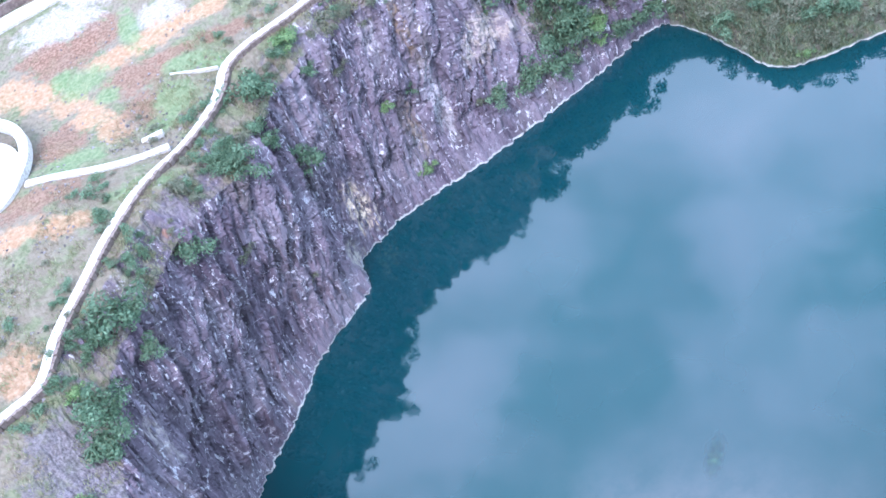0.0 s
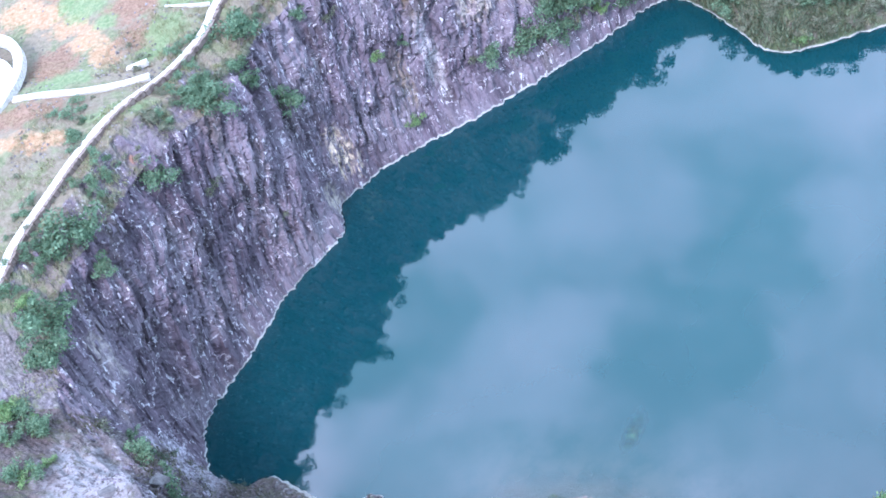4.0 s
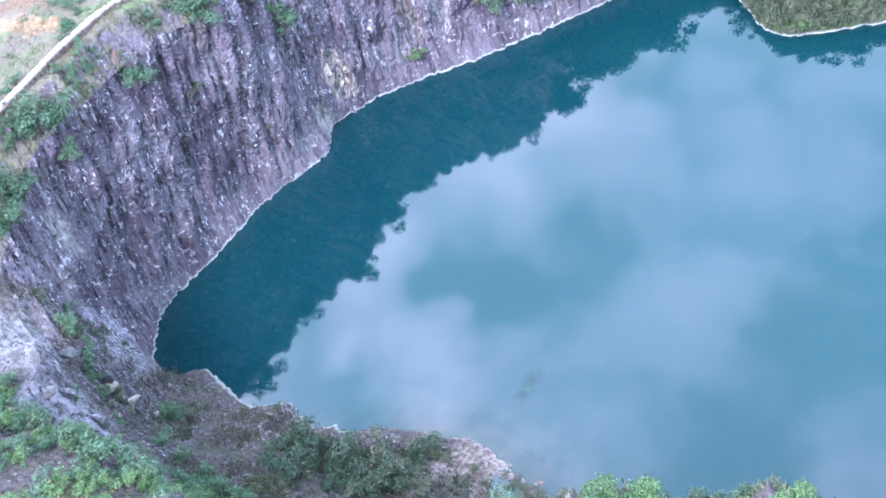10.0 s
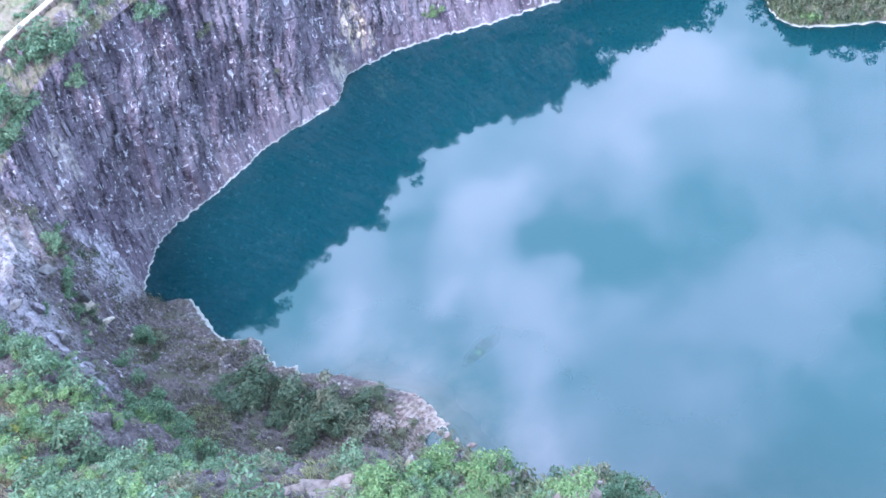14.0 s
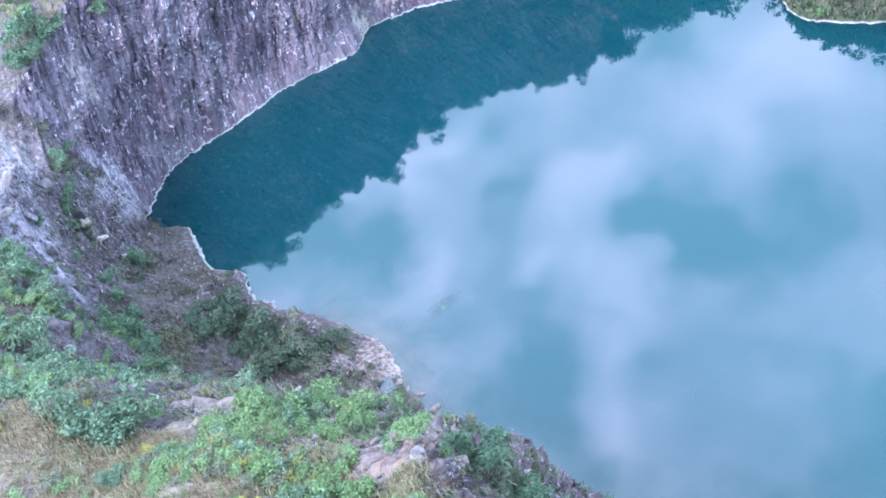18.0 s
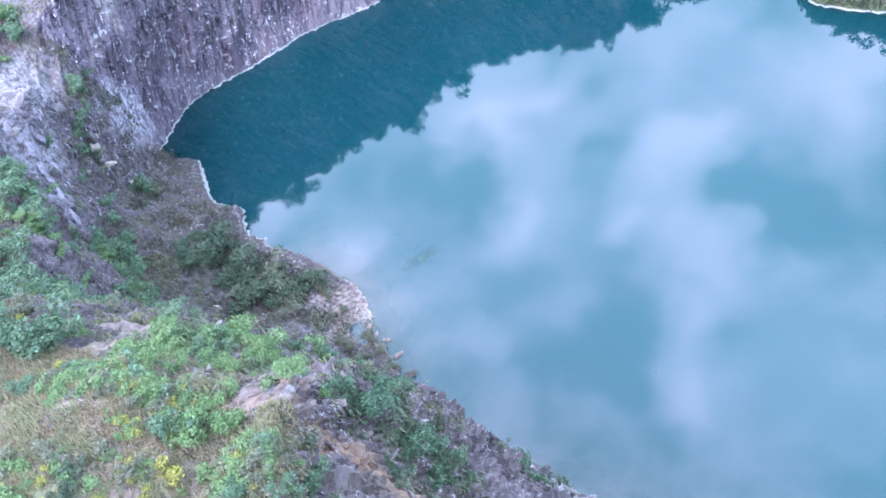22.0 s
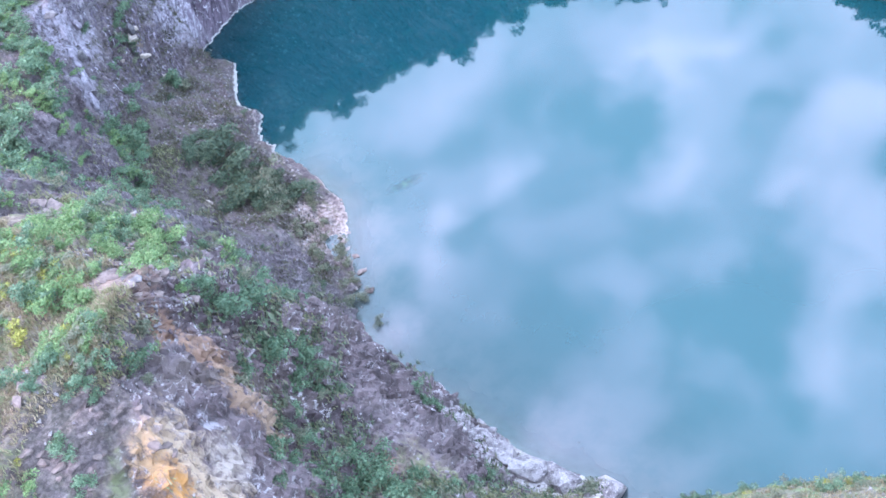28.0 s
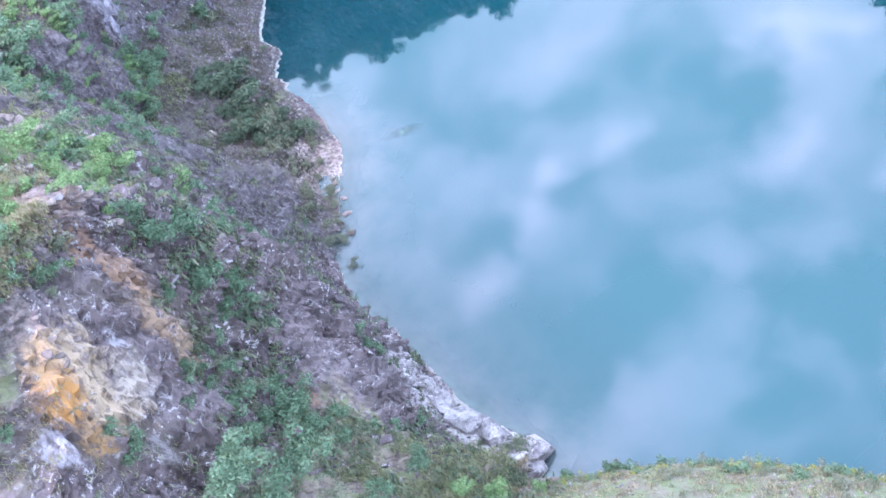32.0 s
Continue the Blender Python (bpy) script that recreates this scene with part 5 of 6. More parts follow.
# ---------- grass and low scrub, nobody could count it ----------
def tufts(name, label, spots, mat, blades, height, width, spread, seed):
    """Blades of grass or leaves round each spot, as one mesh."""
    rng = np.random.RandomState(seed)
    p = np.repeat(np.array(spots), blades, axis=0)
    n = len(p)
    p = p + rng.normal(size=(n, 3)) * (spread, spread, 0.02)
    an = rng.uniform(0, 2 * np.pi, n)
    lean = rng.uniform(0.2, 0.9, n)
    h = height * rng.uniform(0.5, 1.3, n)
    side = np.stack([np.cos(an), np.sin(an), 0 * an], 1) * (width * rng.uniform(0.6, 1.3, n))[:, None]
    out = np.stack([-np.sin(an) * lean, np.cos(an) * lean, np.ones(n)], 1) * h[:, None]
    v = np.stack([p - side, p + side, p + out * 0.6 + side * 0.7, p + out], 1).reshape(-1, 3)
    f = np.arange(n * 4).reshape(-1, 4)
    return tagged(new(name, mesh_of(name, v, f.tolist(), mat)), label, "grass", kind="stuff")


GRASS_DRY = material("dry_grass", leaf_nodes((0.2, 0.16, 0.095), (0.35, 0.28, 0.175), (0.38, 0.26, 0.18), 0.35))
GRASS_GREEN = material("green_grass", leaf_nodes((0.1612, 0.1674, 0.0806), (0.31, 0.2976, 0.1612), (0.3472, 0.2666, 0.1736), 0.2))
SCRUB = material("low_scrub", leaf_nodes((0.088, 0.118, 0.072), (0.205, 0.23, 0.14), (0.24, 0.195, 0.14), 0.3))
vt = (col(7) - 14, col(7) + 20)
tufts("dry_grass", "dry straw-coloured grass on the hilltop", np.concatenate([
    spots_on((starts[4], starts[6]), *vt, 18000, 1, 0.4, 0.22, -0.2), spots_on((starts[0], starts[2]), col(6) - 4, col(7) + 6, 3500, 2, 0.4, 0.2, 0.0), spots_on((starts[4] - 40, starts[4] + 25), col(2), col(7), 3000, 12, 0.1, 0.3, -0.4), spots_on(near_hill, *hill, 7500, 13, 0.35, 0.25, -0.1)]), GRASS_DRY, 11, 0.3, 0.04, 0.28, 71)
tufts("green_grass", "green grass and weeds on the slopes", np.concatenate([
    spots_on((starts[4], starts[6]), col(4), vt[1], 16000, 3, 0.3, 0.3, -0.05), spots_on((starts[0], starts[2]), col(5), col(7) + 4, 5000, 4, 0.35, 0.25, 0.05),
    spots_on(near_hill, *hill, 9000, 14, 0.3, 0.35, 0.02), spots_on((starts[4] + 8, starts[4] + 45), col(3), col(5), 2500, 15, 0.0, 0.3, -0.5),
    spots_on((starts[2], starts[4]), col(1) + 3, col(7), 6000, 5, 0.2, 0.4, -0.2)]), GRASS_GREEN, 8, 0.4, 0.045, 0.28, 72)
tufts("low_scrub", "low tangled scrub over banks and shelf", np.concatenate([
    spots_on((starts[4], starts[5]), col(2), col(6), 7000, 7, 0.15, 0.3, 0.0),
    spots_on((starts[2], starts[3]), col(1) + 4, col(7), 9000, 8, 0.1, 0.5, -0.4), spots_on((starts[2] - 70, starts[2]), col(2), col(7), 5000, 9, 0.1, 0.3, -0.1)]), SCRUB, 9, 0.6, 0.1, 0.35, 73)

SHELF_SCRUB = material("withered_scrub", leaf_nodes((0.06, 0.058, 0.036), (0.15, 0.14, 0.09), (0.16, 0.11, 0.09), 0.35))
tufts("withered_scrub", "low withered brown-olive scrub on the rubble shelf", spots_on((starts[5], NU), col(2), col(5), 6500, 6, 0.25, 0.3, 0.0, True), SHELF_SCRUB, 9, 0.35, 0.07, 0.4, 74)

# ---------- footpath, round terrace and roads above the cliff ----------
def concrete_nodes(nt, b, out):
    g = G(nt)
    n = g.noise(g.pos(), 3.0, 5)
    r = nt.nodes.new("ShaderNodeObjectInfo").outputs["Random"]
    c = g.mix(g.ramp(n, 0.3, 0.75), (0.33, 0.28, 0.25), (0.56, 0.5, 0.46))
    c = g.mix(g.math("MULTIPLY", r, 0.3), c, (0.44, 0.38, 0.34))
    g.link(c, b.inputs["Base Color"])
    b.inputs["Roughness"].default_value = 0.9
    g.link(g.bump(n, 0.3, 0.03), b.inputs["Normal"])


def stone_nodes(lo, hi):
    def build(nt, b, out):
        g = G(nt)
        n = g.noise(g.pos(), 2.2, 5)
        r = nt.nodes.new("ShaderNodeObjectInfo").outputs["Random"]
        c = g.mix(g.ramp(n, 0.3, 0.7), lo, hi)
        c = g.mix(g.math("MULTIPLY", r, 0.4), c, tuple(0.6 * v for v in lo))
        g.link(c, b.inputs["Base Color"])
        b.inputs["Roughness"].default_value = 0.92
        g.link(g.bump(g.noise(g.pos(), 5, 5), 0.5, 0.08), b.inputs["Normal"])
    return build


def shore_nodes(nt, b, out):
    """Pale pinkish rock with grey weathering, cracks and a stained foot."""
    g = G(nt)
    big = g.noise(g.pos(), 0.9, 6, 0.68)
    grain = g.noise(g.mapped((0, 0, 20), (1, 1, 1.8)), 2.6, 8, 0.72)
    c = g.mix(g.ramp(big, 0.36, 0.62), (0.12, 0.095, 0.1), (0.33, 0.275, 0.27))
    c = g.mix(g.ramp(grain, 0.54, 0.64), c, (0.42, 0.36, 0.35))
    c = g.mix(g.math("MULTIPLY", g.ramp(grain, 0.44, 0.34), 0.8), c, (0.05, 0.04, 0.042))
    g.link(c, b.inputs["Base Color"])
    b.inputs["Roughness"].default_value = 0.9
    g.link(g.bump(grain, 0.9, 0.3), b.inputs["Normal"])


CONCRETE = material("pale_concrete", concrete_nodes)
BRICKISH = material("brown_stone", stone_nodes((0.124, 0.0806, 0.0682), (0.2232, 0.1612, 0.1364)))
SHORE_STONE = material("shore_rock", shore_nodes)
PALE_STONE = material("pale_stone", stone_nodes((0.25, 0.19, 0.155), (0.46, 0.38, 0.32)))
BEACH_STONE = material("beach_stone", stone_nodes((0.1364, 0.1023, 0.093), (0.2728, 0.217, 0.1984)))
GREY_STONE = material("grey_stone", stone_nodes((0.0744, 0.062, 0.0632), (0.1798, 0.155, 0.1562)))
RUST_STONE = material("rusty_stone", stone_nodes((0.095, 0.065, 0.057), (0.215, 0.155, 0.138)))


def paved(name, label, line, width, wall=False, step=1.6):
    """A walk of concrete slabs laid on the ground, with a low stone parapet on the pit's side where it has one."""
    e = thing(name, (0, 0, 0), label, "path", kind="structure")
    c = smooth_line(line, step)
    d = np.gradient(c, axis=0)
    d /= np.linalg.norm(d, axis=1)[:, None]
    nrm = np.stack([d[:, 1], -d[:, 0]], 1)
    z = np.array([max(ground_at(*(p + k * n)) for k in (-width / 2, 0, width / 2)) for p, n in zip(c, nrm)])
    z = np.convolve(np.r_[z[:2], z, z[-2:]], np.ones(5) / 5, "valid") + 0.3
    for i in range(len(c) - 1):
        q = [(*(c[j] + s * nrm[j] * width / 2 + (d[j] * 0.015 if j == i else -d[j] * 0.015)), z[j]) for j, s in ((i, -1), (i, 1), (i + 1, 1), (i + 1, -1))]
        v = [*q, *[(x, y, h - 0.5) for x, y, h in q]]
        part("slab", mesh_of("slab", v, [(3, 2, 1, 0), (4, 5, 6, 7), (0, 1, 5, 4), (1, 2, 6, 5), (2, 3, 7, 6), (3, 0, 4, 7)], CONCRETE), e)
    if wall:
        rng = random.Random(5)
        stone = block_data("parapet_stone", 3, BRICKISH)
        for i in range(len(c) - 1):
            for k in range(2):
                t = (k + 0.5) / 2
                p = c[i] * (1 - t) + c[i + 1] * t + nrm[i] * (width / 2 + 0.35)
                o = part("stone", stone, e)
                o.matrix_basis = Matrix.Translation((p[0], p[1], z[i] - 0.15 + rng.uniform(-0.05, 0.05))) @ Euler((0, 0, math.atan2(d[i][1], d[i][0]) + rng.uniform(-.12, .12))).to_matrix().to_4x4() @ Matrix.Diagonal((step / 4.1, rng.uniform(0.2, 0.28), rng.uniform(0.34, 0.46), 1))
    return e


def block_data(name, seed, mat):
    """A rough block within -1..1."""
    rng = random.Random(seed)
    bm = bmesh.new()
    for x in (-1, 1):
        for y in (-1, 1):
            for z in (-1, 1):
                bm.verts.new((x * rng.uniform(0.86, 1), y * rng.uniform(0.8, 1), z * rng.uniform(0.85, 1)))
                bm.verts.new((x * rng.uniform(0.6, 0.95), y * rng.uniform(0.6, 0.95), z * rng.uniform(0.9, 1.05)))
    bmesh.ops.convex_hull(bm, input=bm.verts)
    me = bpy.data.meshes.new(name)
    bm.to_mesh(me)
    bm.free()
    me.materials.append(mat)
    return me


def boulder_data(name, seed, mat, n=22):
    """A broken, faceted boulder within a unit ball."""
    rng = random.Random(seed)
    bm = bmesh.new()
    for _ in range(n):
        v = Vector((rng.gauss(0, 1), rng.gauss(0, 1), rng.gauss(0, 1))).normalized()
        m = max(abs(v.x), abs(v.y), abs(v.z))
        bm.verts.new(v * (0.55 + 0.45 * rng.random()) / (0.5 + 0.5 * m))
    bmesh.ops.convex_hull(bm, input=bm.verts)
    for v in [v for v in bm.verts if not v.link_faces]:
        bm.verts.remove(v)
    me = bpy.data.meshes.new(name)
    bm.to_mesh(me)
    bm.free()
    me.materials.append(mat)
    return me


paved("footpath", "pale concrete footpath with a low brown stone parapet along the rim",
      [(-60, 77), (-49.3, 82.8), (-44.6, 84.7), (-41.6, 89.7), (-37.2, 95.2), (-33.6, 100.2), (-29.2, 105.0), (-23.1, 110.6), (-17.2, 117.6), (-14.8, 122.1), (-10.1, 124.4), (-2.2, 127.0), (8, 131), (20, 136)], 1.15, True)
paved("branch_path", "pale concrete path from the terrace to the rim", [(-41.5, 113.9), (-32.5, 111.6), (-26.5, 111.2), (-22.8, 111.4)], 1.0)
paved("side_path", "thin pale path across the grass", [(-15.6, 122.4), (-18.5, 123.4), (-22.4, 125.1)], 0.3)
paved("upper_road", "pale dirt road beside a retaining wall", [(-54, 146), (-42.2, 150.9), (-34.2, 151.8), (-24, 156)], 3.0)
# the round terrace: a disc inside a ring of paving
terrace = thing("terrace", (0, 0, 0), "round pale concrete terrace with a curved rim", "terrace", kind="structure")
tz = max(ground_at(-48, 118.6), ground_at(-42, 122), ground_at(-43, 116)) + 0.25


def ring_data(name, r0, r1, a0, a1, z0, z1, mat, n=48):
    v, f = [], []
    for i in range(n + 1):
        an = radians(a0 + (a1 - a0) * i / n)
        for r, z in ((r0, z1), (r1, z1), (r1, z0), (r0, z0)):
            v.append((r * math.cos(an), r * math.sin(an), z))
    for i in range(n):
        k = 4 * i
        for j in range(4):
            f.append((k + j, k + (j + 1) % 4, k + 4 + (j + 1) % 4, k + 4 + j))
    f += [(3, 2, 1, 0), (4 * n, 4 * n + 1, 4 * n + 2, 4 * n + 3)]
    return mesh_of(name, v, f, mat)


o = part("floor", ring_data("floor", 0.01, 7.6, 0, 360, -1.0, 0.0, CONCRETE), terrace)
o.location = (-48.9, 117.6, tz)
o = part("ring", ring_data("ring", 8.8, 10.1, -40, 110, -1.0, 0.1, CONCRETE), terrace)
o.location = (-50.2, 120.4, tz)
beam = block_data("concrete_beam", 9, CONCRETE)
o = tagged(new("concrete_beam", beam), "long pale concrete beam lying on the grass", "beam")
o.matrix_basis = pose(-25.9, 114.6, ground_at(-25.9, 114.6) + 0.3, 0, 0, 2) @ Matrix.Diagonal((1.45, 0.4, 0.35, 1))
wall = thing("retaining_wall", (0, 0, 0), "brown earth-stained retaining wall along the road", "wall", kind="structure")
rl = smooth_line([(-56, 148.5), (-42, 153.6), (-34, 154.6), (-26, 158)], 2.4)
rb = block_data("wall_block", 4, BRICKISH)
for p, q in zip(rl[:-1], rl[1:]):
    o = part("block", rb, wall)
    o.matrix_basis = Matrix.Translation((*((p + q) / 2), ground_at(*p) + 0.5)) @ Euler((0, 0, math.atan2(*(q - p)[::-1]))).to_matrix().to_4x4() @ Matrix.Diagonal((1.24, 0.35, 0.9, 1))

# ---------- rocks ----------
def rocks(name, label, group, rows, mat, seed, shape=None):
    """x, y, z, half sizes and turn of each rock."""
    data = [(shape or boulder_data)(name, seed + i, mat) for i in range(5)]
    for i, (x, y, z, a, b_, c, rz, ry) in enumerate(rows):
        o = tagged(new(name, data[i % 5]), label, "rock", group)
        o.matrix_basis = pose(x, y, z, 0, ry, rz) @ Matrix.Diagonal((a, b_, c, 1))


rng = random.Random(44)
shore = [(60.4, 32.4, 0.2, 3.0, 2.0, 2.4, 14, 4), (62.2, 31.0, 0.3, 1.7, 1.3, 1.5, 70, 5), (56.8, 31.8, 0.9, 2.8, 1.7, 1.9, -8, 10), (53.2, 31.2, 1.4, 2.6, 1.7, 2.0, 8, 8), (49.6, 31.4, 1.6, 2.6, 1.5, 2.2, -4, 12), (46.4, 32.0, 1.6, 2.2, 1.4, 2.2, -12, 10), (43.4, 32.9, 1.4, 1.8, 1.2, 2.2, -20, 14)]
for x, y in smooth_line([(57.5, 32.2), (53.0, 31.8), (48.5, 32.4), (43.5, 33.6), (38.0, 34.6)], 1.3):
    y += rng.uniform(-1.4, 0.9)
    a = rng.uniform(0.4, 1.1)
    shore.append((x, y, ground_at(x, y) + 0.05 * a, a, a * rng.uniform(0.5, 0.8), a * rng.uniform(0.3, 0.5), rng.uniform(-40, 40), rng.uniform(0, 25)))
rocks("shore_rock", "pale angular rock at the water's edge", "pale shore rocks", shore, SHORE_STONE, 100, functools.partial(boulder_data, n=46))
rng = random.Random(52)


def slabs(spots, a0, a1, thick, turn, dip, ratio=(0.45, 0.75)):
    """Flat broken slabs lying on the ground, overlapping like steps."""
    rows = []
    for x, y in spots:
        a = rng.uniform(a0, a1)
        rows.append((x, y, ground_at(x, y) + rng.uniform(-0.02, 0.12), a, a * rng.uniform(*ratio), thick * rng.uniform(0.6, 1.5), turn + rng.uniform(-18, 18), dip + rng.uniform(-6, 8)))
    return rows


ridge = [(36.4 + 0.62 * i + rng.uniform(-.4, .4), 15.0 + 0.18 * i + rng.uniform(-2.8, 3.6)) for i in range(12) for _ in range(8)]
rocks("ridge_slab", "tilted reddish-grey slab of layered rock on the ridge", "ridge slabs", slabs(ridge, 0.3, 0.95, 0.2, 50, 14, (0.4, 0.8))
      + slabs([(20.2, 21.4), (21.6, 21.8), (23.0, 22.2), (24.4, 22.6), (22.4, 21.0)], 1.0, 1.9, 0.3, 14, 8), RUST_STONE, 120)
crest = [(40.2 + rng.uniform(0, 2.8), 15.4 + rng.uniform(0, 4.6)) for _ in range(7)]
rocks("grey_slab", "grey broken slab on the ridge", "grey slabs", slabs(crest, 0.3, 0.9, 0.2, 50, 16, (0.4, 0.7)), GREY_STONE, 140)
beach = [(p[0] + rng.uniform(-1.6, 1.2), p[1] + rng.uniform(-1.8, 1.0)) for p in smooth_line([(5.5, 53.0), (8.6, 53.2), (11.0, 50.4), (14.2, 47.6), (18.0, 45.0), (21.5, 41.8)], 0.45)]
rocks("beach_rock", "small pale pinkish stone on the muddy shore", "beach stones", slabs(beach, 0.12, 0.45, 0.2, 0, 5), BEACH_STONE, 150)
rocks("ledge_rock", "violet-grey slab at the head of the gully", "gully slabs", [
    (-33.6, 58.6, 25.4, 2.0, 1.2, 0.6, 30, 24), (-31.0, 60.6, 21.5, 1.3, 0.8, 0.9, 40, 40), (-30.0, 61.2, 15.0, 0.8, 0.6, 1.4, 20, 20),
    (-28.4, 52.4, 26.4, 1.1, 0.7, 0.6, 60, 20), (-25.0, 50.9, 21.0, 0.8, 0.6, 1.4, 30, 14), (-21.6, 47.8, 17.5, 0.8, 0.6, 1.5, 12, 10)], GREY_STONE, 160)
rocks("pale_rock", "cream-coloured broken rock lying on brown rubble", "cream rocks", [
    (x, y, ground_at(x, y) + 0.1, a, b, c, rz, 12) for x, y, a, b, c, rz in (
        (-29.2, 60.1, 1.3, 0.6, 0.5, 40), (-28.2, 60.6, 0.8, 0.5, 0.4, 10), (-30.2, 60.9, 1.1, 0.8, 1.0, 70), (-29.0, 57.0, 0.5, 0.35, 0.3, 20),
        (-27.6, 61.6, 0.4, 0.3, 0.25, 60), (-3.8, 44.2, 0.5, 0.4, 0.9, 15), (-31.0, 62.4, 0.6, 0.5, 0.5, 0))], PALE_STONE, 170)
rocks("mud_rock", "small brown rock in the muddy shallows", "shallows rocks", [
    (13.2, 48.6, 0.02, 0.6, 0.4, 0.25, 40, 0), (16.2, 47.4, 0.0, 0.7, 0.4, 0.25, 10, 0), (18.6, 45.8, 0.02, 0.8, 0.5, 0.3, 70, 0), (21.4, 43.8, 0.0, 0.7, 0.6, 0.3, 15, 0)], RUST_STONE, 180)
OUTCROP = material("outcrop_rock", stone_nodes((0.12, 0.095, 0.112), (0.32, 0.275, 0.305)))
rocks("outcrop_rock", "large pale violet slab of the rock spur above the gully", "rock spur", [
    (-32.2, 55.2, 25.6, 2.4, 0.9, 1.5, -37, 22), (-30.2, 53.4, 24.2, 2.2, 0.8, 1.7, -40, 30), (-28.2, 52.2, 22.8, 2.4, 0.8, 1.6, -34, 32),
    (-25.8, 50.4, 20.8, 2.2, 0.7, 1.5, -38, 30), (-23.6, 48.8, 19.2, 2.0, 0.7, 1.4, -36, 26), (-21.2, 47.0, 17.8, 1.8, 0.6, 1.3, -40, 20),
    (-29.6, 55.0, 22.0, 1.4, 0.6, 1.2, -20, 40), (-26.6, 52.4, 19.8, 1.3, 0.5, 1.1, -30, 42)], OUTCROP, 190, functools.partial(boulder_data, n=34))
hill_rng = random.Random(77)
hill_spots = [(hill_rng.uniform(44.5, 52.5), hill_rng.uniform(2.5, 10.5)) for _ in range(44)]
rocks("hill_rock", "brown-grey broken rock on the bare hilltop", "hilltop rocks", [
    (x, y, ground_at(x, y) + 0.03, a, a * 0.65, a * 0.45, hill_rng.uniform(0, 180), 12) for (x, y), a in zip(hill_spots, [hill_rng.uniform(0.2, 0.75) for _ in hill_spots])], RUST_STONE, 200)
# pebbles on the mud and rubble
rng = np.random.RandomState(31)
pv, pf = [], []
spots = np.concatenate([spots_on((starts[5], NU), col(1) + 2, col(4), 4200, 41, 0.35, 0.3, -0.4, True), spots_on((starts[6], NU), col(3), col(7), 2200, 45, 0.1, 0.3, -0.3, True), spots_on((starts[4] - 40, starts[4] + 20), col(1) + 2, col(6), 900, 46, 0.1, 0.3, -0.4), spots_on((starts[4] + 70, starts[5]), col(6), col(7) + 20, 2600, 47, 0.3, 0.3, -0.1, True), spots_on((starts[0] + 20, starts[2]), col(6), col(7) + 24, 3200, 42, 0.5, 0.2, -0.1, True), spots_on((starts[4], starts[5]), col(2), col(7), 1500, 43, 0.2, 0.3, -0.3)])
for p in spots:
    k, s = len(pv), rng.uniform(0.08, 0.32)
    pv += [p + rng.normal(size=3) * 0.03 + np.array(d) * s * rng.uniform(0.6, 1.2) for d in ((1, 0, 0), (-.5, .9, 0), (-.5, -.9, 0), (0, 0, .8))]
    pf += [(k, k + 1, k + 3), (k + 1, k + 2, k + 3), (k + 2, k, k + 3)]


def pebble_nodes(nt, b, out):
    g = G(nt)
    isl = nt.nodes.new("ShaderNodeNewGeometry").outputs["Random Per Island"]
    g.link(g.mix(isl, (0.07, 0.054, 0.055), (0.24, 0.205, 0.2)), b.inputs["Base Color"])
    b.inputs["Roughness"].default_value = 0.9


tagged(new("rubble", mesh_of("rubble", pv, pf, material("loose_rubble", pebble_nodes))), "loose broken stones lying on mud and slopes", "stones", kind="stuff")


# ---------- splinters and blocks that stand out of the rock faces ----------
def splinters(name, label, parts, mat, seed, flat=0.62, lean=(0.0, 0.1, 1.0)):
    """Small angular pieces set along the rock: parts are (columns, rows, count, least and most length, width, thickness, where)."""
    rng = np.random.RandomState(seed)
    verts = []
    for us, v0, v1, count, l0, l1, wide, thick, cut in parts:
        u, v = rng.randint(us[0], us[1], count) % NU, rng.randint(v0, v1, count)
        a = rng.uniform(0, 1, (count, 1))
        p = GRID[u, v] * (1 - a) + GRID[(u + 1) % NU, v + 1] * a
        keep = (gnoise(p * (0.16, 0.16, 0.1) + 41) > cut) & (np.abs(NRM[u, v, 2]) < flat)
        keep &= (((p - (51.5, 7.5, 42)) / (3.6, 5.5, 8.5)) ** 2).sum(1) > 1
        p, n = p[keep], NRM[u, v][keep]
        m = len(p)
        up = np.array(lean) + rng.normal(size=(m, 3)) * 0.12
        t = up - n * (up * n).sum(1, keepdims=True)
        t /= np.linalg.norm(t, axis=1, keepdims=True)
        s = np.cross(n, t)
        ln = rng.uniform(l0, l1, (m, 1)) * rng.uniform(0.4, 1, (m, 1))
        wd, th = wide * rng.uniform(0.5, 1.4, (m, 1)), thick * rng.uniform(0.5, 1.3, (m, 1))
        box = []
        for kz in (-1, 1):
            for kx, ky in ((-1, -1), (1, -1), (1, 1), (-1, 1)):
                j = rng.uniform(0.45, 1.0, (3, m, 1))
                box.append(p + t * ln * kz * j[0] + s * wd * kx * j[1] + n * th * ky * j[2])
        verts.append(np.stack(box, 1).reshape(-1, 3))
    verts = np.concatenate(verts)
    base = np.arange(0, len(verts), 8)[:, None, None]
    quads = (base + np.array(((3, 2, 1, 0), (4, 5, 6, 7), (0, 1, 5, 4), (1, 2, 6, 5), (2, 3, 7, 6), (3, 0, 4, 7)))).reshape(-1, 4)
    return tagged(new(name, fast_mesh(name, verts, quads, mat)), label, "rock", kind="stuff")


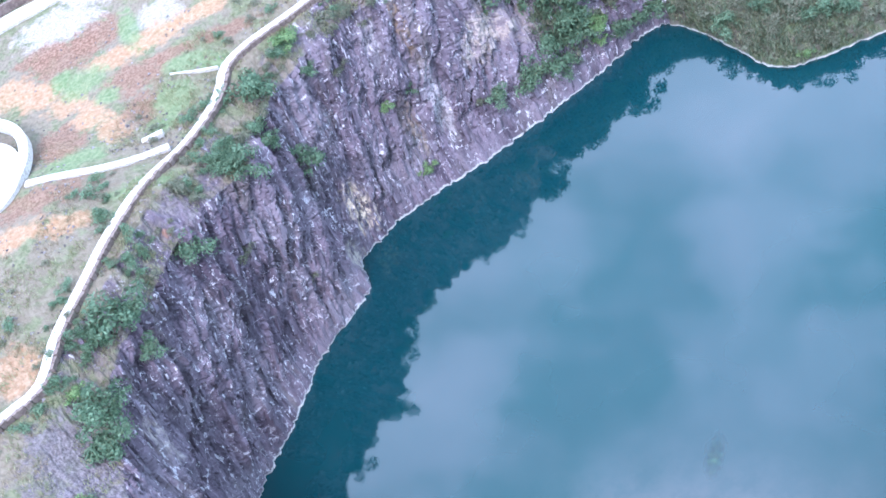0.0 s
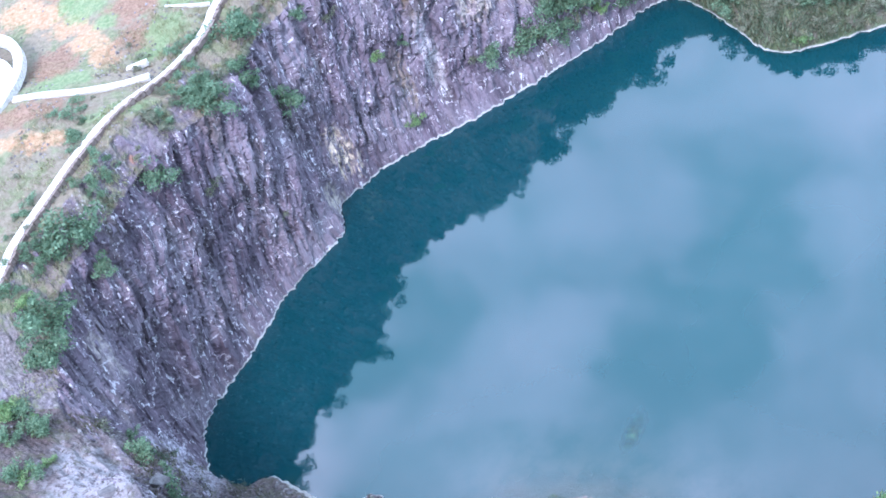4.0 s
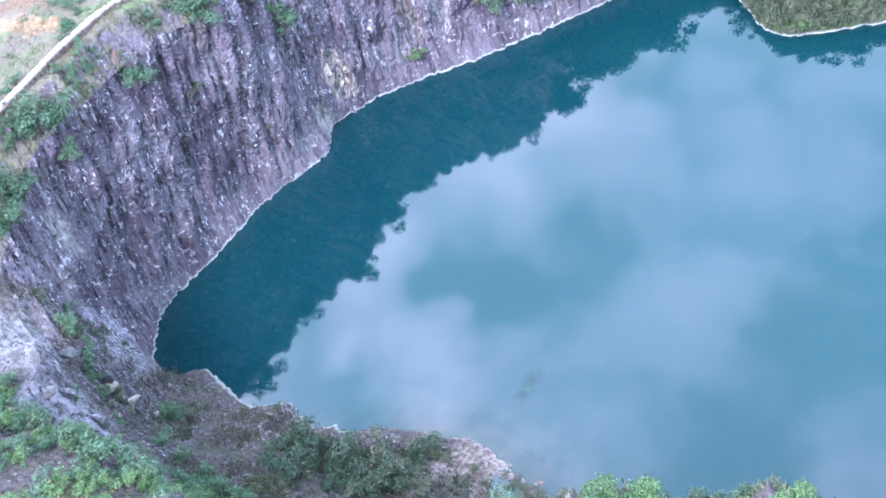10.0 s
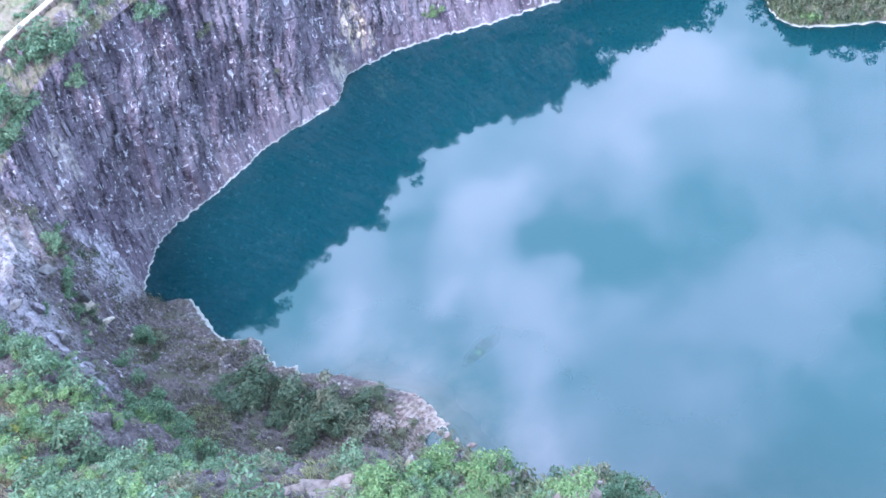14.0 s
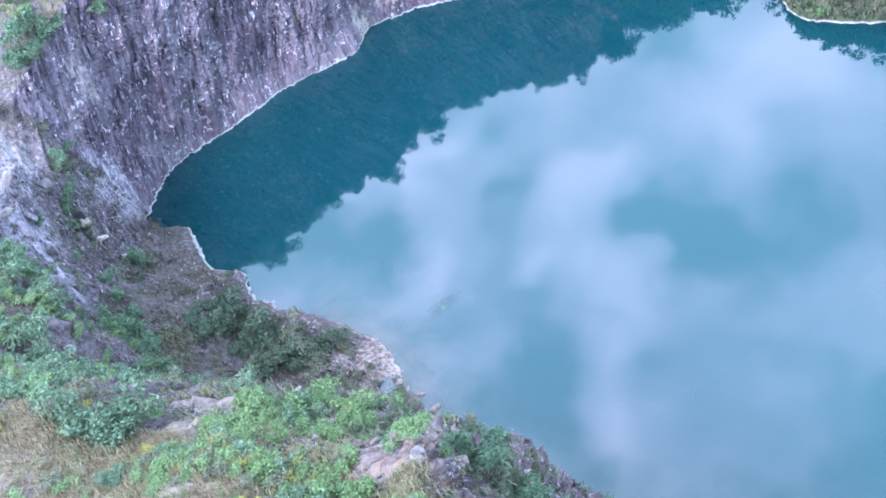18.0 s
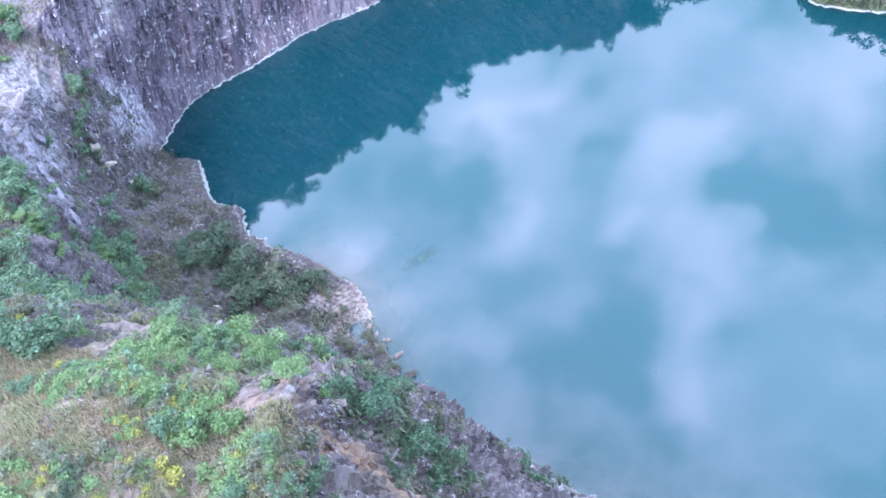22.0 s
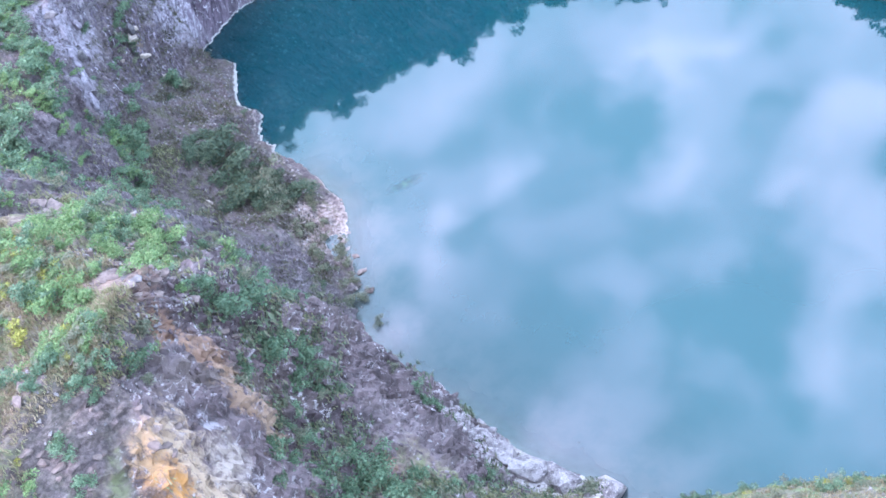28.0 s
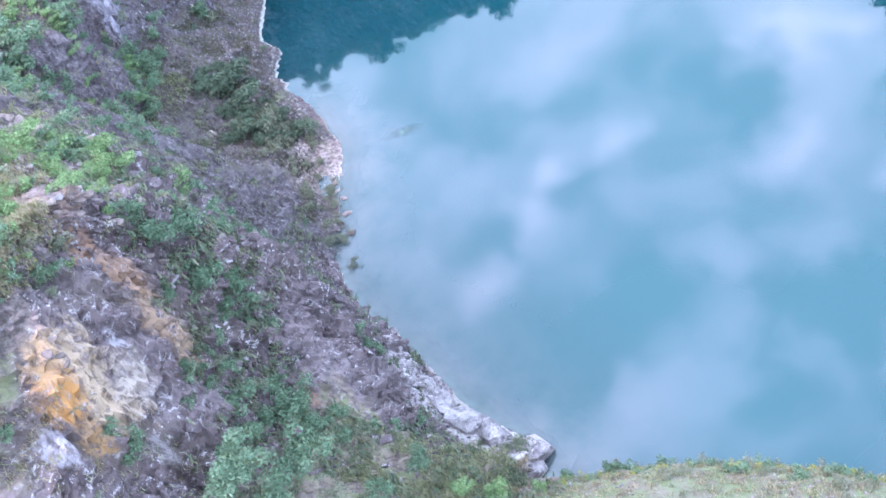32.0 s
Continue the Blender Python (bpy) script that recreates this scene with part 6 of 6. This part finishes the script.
def splinter_nodes(dark, mid, pale, share):
    def build(nt, b, out):
        g = G(nt)
        isl = nt.nodes.new("ShaderNodeNewGeometry").outputs["Random Per Island"]
        c = g.mix(g.ramp(isl, 0.0, 1.0 - share), dark, mid)
        c = g.mix(g.ramp(isl, 1.0 - share, 1.0), c, pale)
        c = g.mix(g.ramp(g.noise(g.pos(), 5, 5, 0.7), 0.35, 0.7, 0.0, 0.6), c, tuple(0.7 * v for v in mid))
        g.link(c, b.inputs["Base Color"])
        b.inputs["Roughness"].default_value = 0.9
    return build


s0, s1, s2, s4, s5, s6 = (int(starts[k]) for k in (0, 1, 2, 4, 5, 6))
splinters("rock_splinters", "violet-grey and white splinters of jointed rock on the cliff", [
    ((s0, s2), col(1) + 2, col(6), 4500, 0.15, 0.6, 0.1, 0.06, -0.1), ((s0, s2), col(1) + 2, col(6), 1200, 0.4, 1.1, 0.22, 0.1, 0.0),
    ((s6, NU), col(3), col(7) + 6, 3200, 0.2, 0.7, 0.12, 0.08, -0.2), ((s1 - 20, s1 + 50), col(1) + 2, col(6), 2200, 0.3, 1.1, 0.08, 0.05, -0.2)],
    material("splinter_rock", splinter_nodes((0.093, 0.0713, 0.0918), (0.1798, 0.1395, 0.1736), (0.434, 0.3844, 0.4092), 0.25)), 81, 0.62, DIP)
splinters("rock_blocks", "brown-grey broken blocks on the rocky slope", [
    ((s4 + 30, s5 + 20), col(1) + 3, col(7) + 4, 6000, 0.12, 0.5, 0.14, 0.07, -0.1), ((s5, s6), col(2), col(6), 1800, 0.1, 0.4, 0.14, 0.07, -0.1)],
    material("block_rock", splinter_nodes((0.0558, 0.0372, 0.0409), (0.155, 0.1085, 0.1147), (0.31, 0.2542, 0.248), 0.15)), 82, 0.75)


# ---------- slabs and stones that can be told apart, as parts of the face they sit in ----------
def embedded(name, bank, us, v0, v1, count, lean, long, wide, thick, mat, seed, shape=block_data, flat=0.7, cut=-0.2):
    """Pieces half sunk in a face, lying along its beds."""
    rr = np.random.RandomState(seed)
    forms = [shape(name, seed + i, mat) for i in range(6)]
    made = 0
    while made < count:
        u, v = rr.randint(us[0], us[1]) % NU, rr.randint(v0, v1)
        p, n = GRID[u, v], NRM[u, v]
        if abs(n[2]) > flat or p[2] < 0.4 or gnoise((p * 0.13 + 41)[None])[0] < cut:
            if rr.random() < 0.995:
                continue
        up = np.array(lean) + rr.normal(size=3) * 0.1
        a = up - n * (up @ n)
        a /= np.linalg.norm(a)
        b = np.cross(n, a)
        s = rr.uniform(0.6, 1.5)
        o = part(name, forms[made % 6], BANKS[bank])
        m = Matrix(((a[0], b[0], n[0], p[0]), (a[1], b[1], n[1], p[1]), (a[2], b[2], n[2], p[2]), (0, 0, 0, 1)))
        o.matrix_basis = m @ Matrix.Diagonal((long * s * rr.uniform(0.6, 1.4), wide * s * rr.uniform(0.6, 1.3), thick * rr.uniform(0.7, 1.3), 1))
        made += 1


embedded("slab", "cliff_west", (s0, s1), col(1) + 6, col(6), 280, DIP, 0.75, 0.3, 0.2, CLIFF, 501)
embedded("slab", "cliff_north", (s1, s2), col(1) + 6, col(6), 160, DIP, 0.75, 0.32, 0.2, CLIFF, 511)
embedded("slab", "slope_south", (s4 + 40, s5), col(1) + 8, col(6), 240, SLOPE_DIP, 0.5, 0.24, 0.17, SOUTH_ROCK, 521, flat=0.8)
embedded("slab", "shelf_south", (s5 + 20, s6), col(4), col(6) + 8, 120, SLOPE_DIP, 0.5, 0.26, 0.18, SHELF_ROCK, 531, flat=0.8)
embedded("stone", "ledge_south_west", (s6, NU - 10), col(1) + 8, col(4), 160, (0.3, 0.8, 0.1), 0.26, 0.2, 0.16, GREY_STONE, 541, boulder_data, 2.0, -2.0)
embedded("stone", "shelf_south", (s5 + 50, s6), col(1) + 8, col(3), 140, (0.3, 0.8, 0.1), 0.26, 0.2, 0.15, BEACH_STONE, 551, boulder_data, 2.0, -2.0)
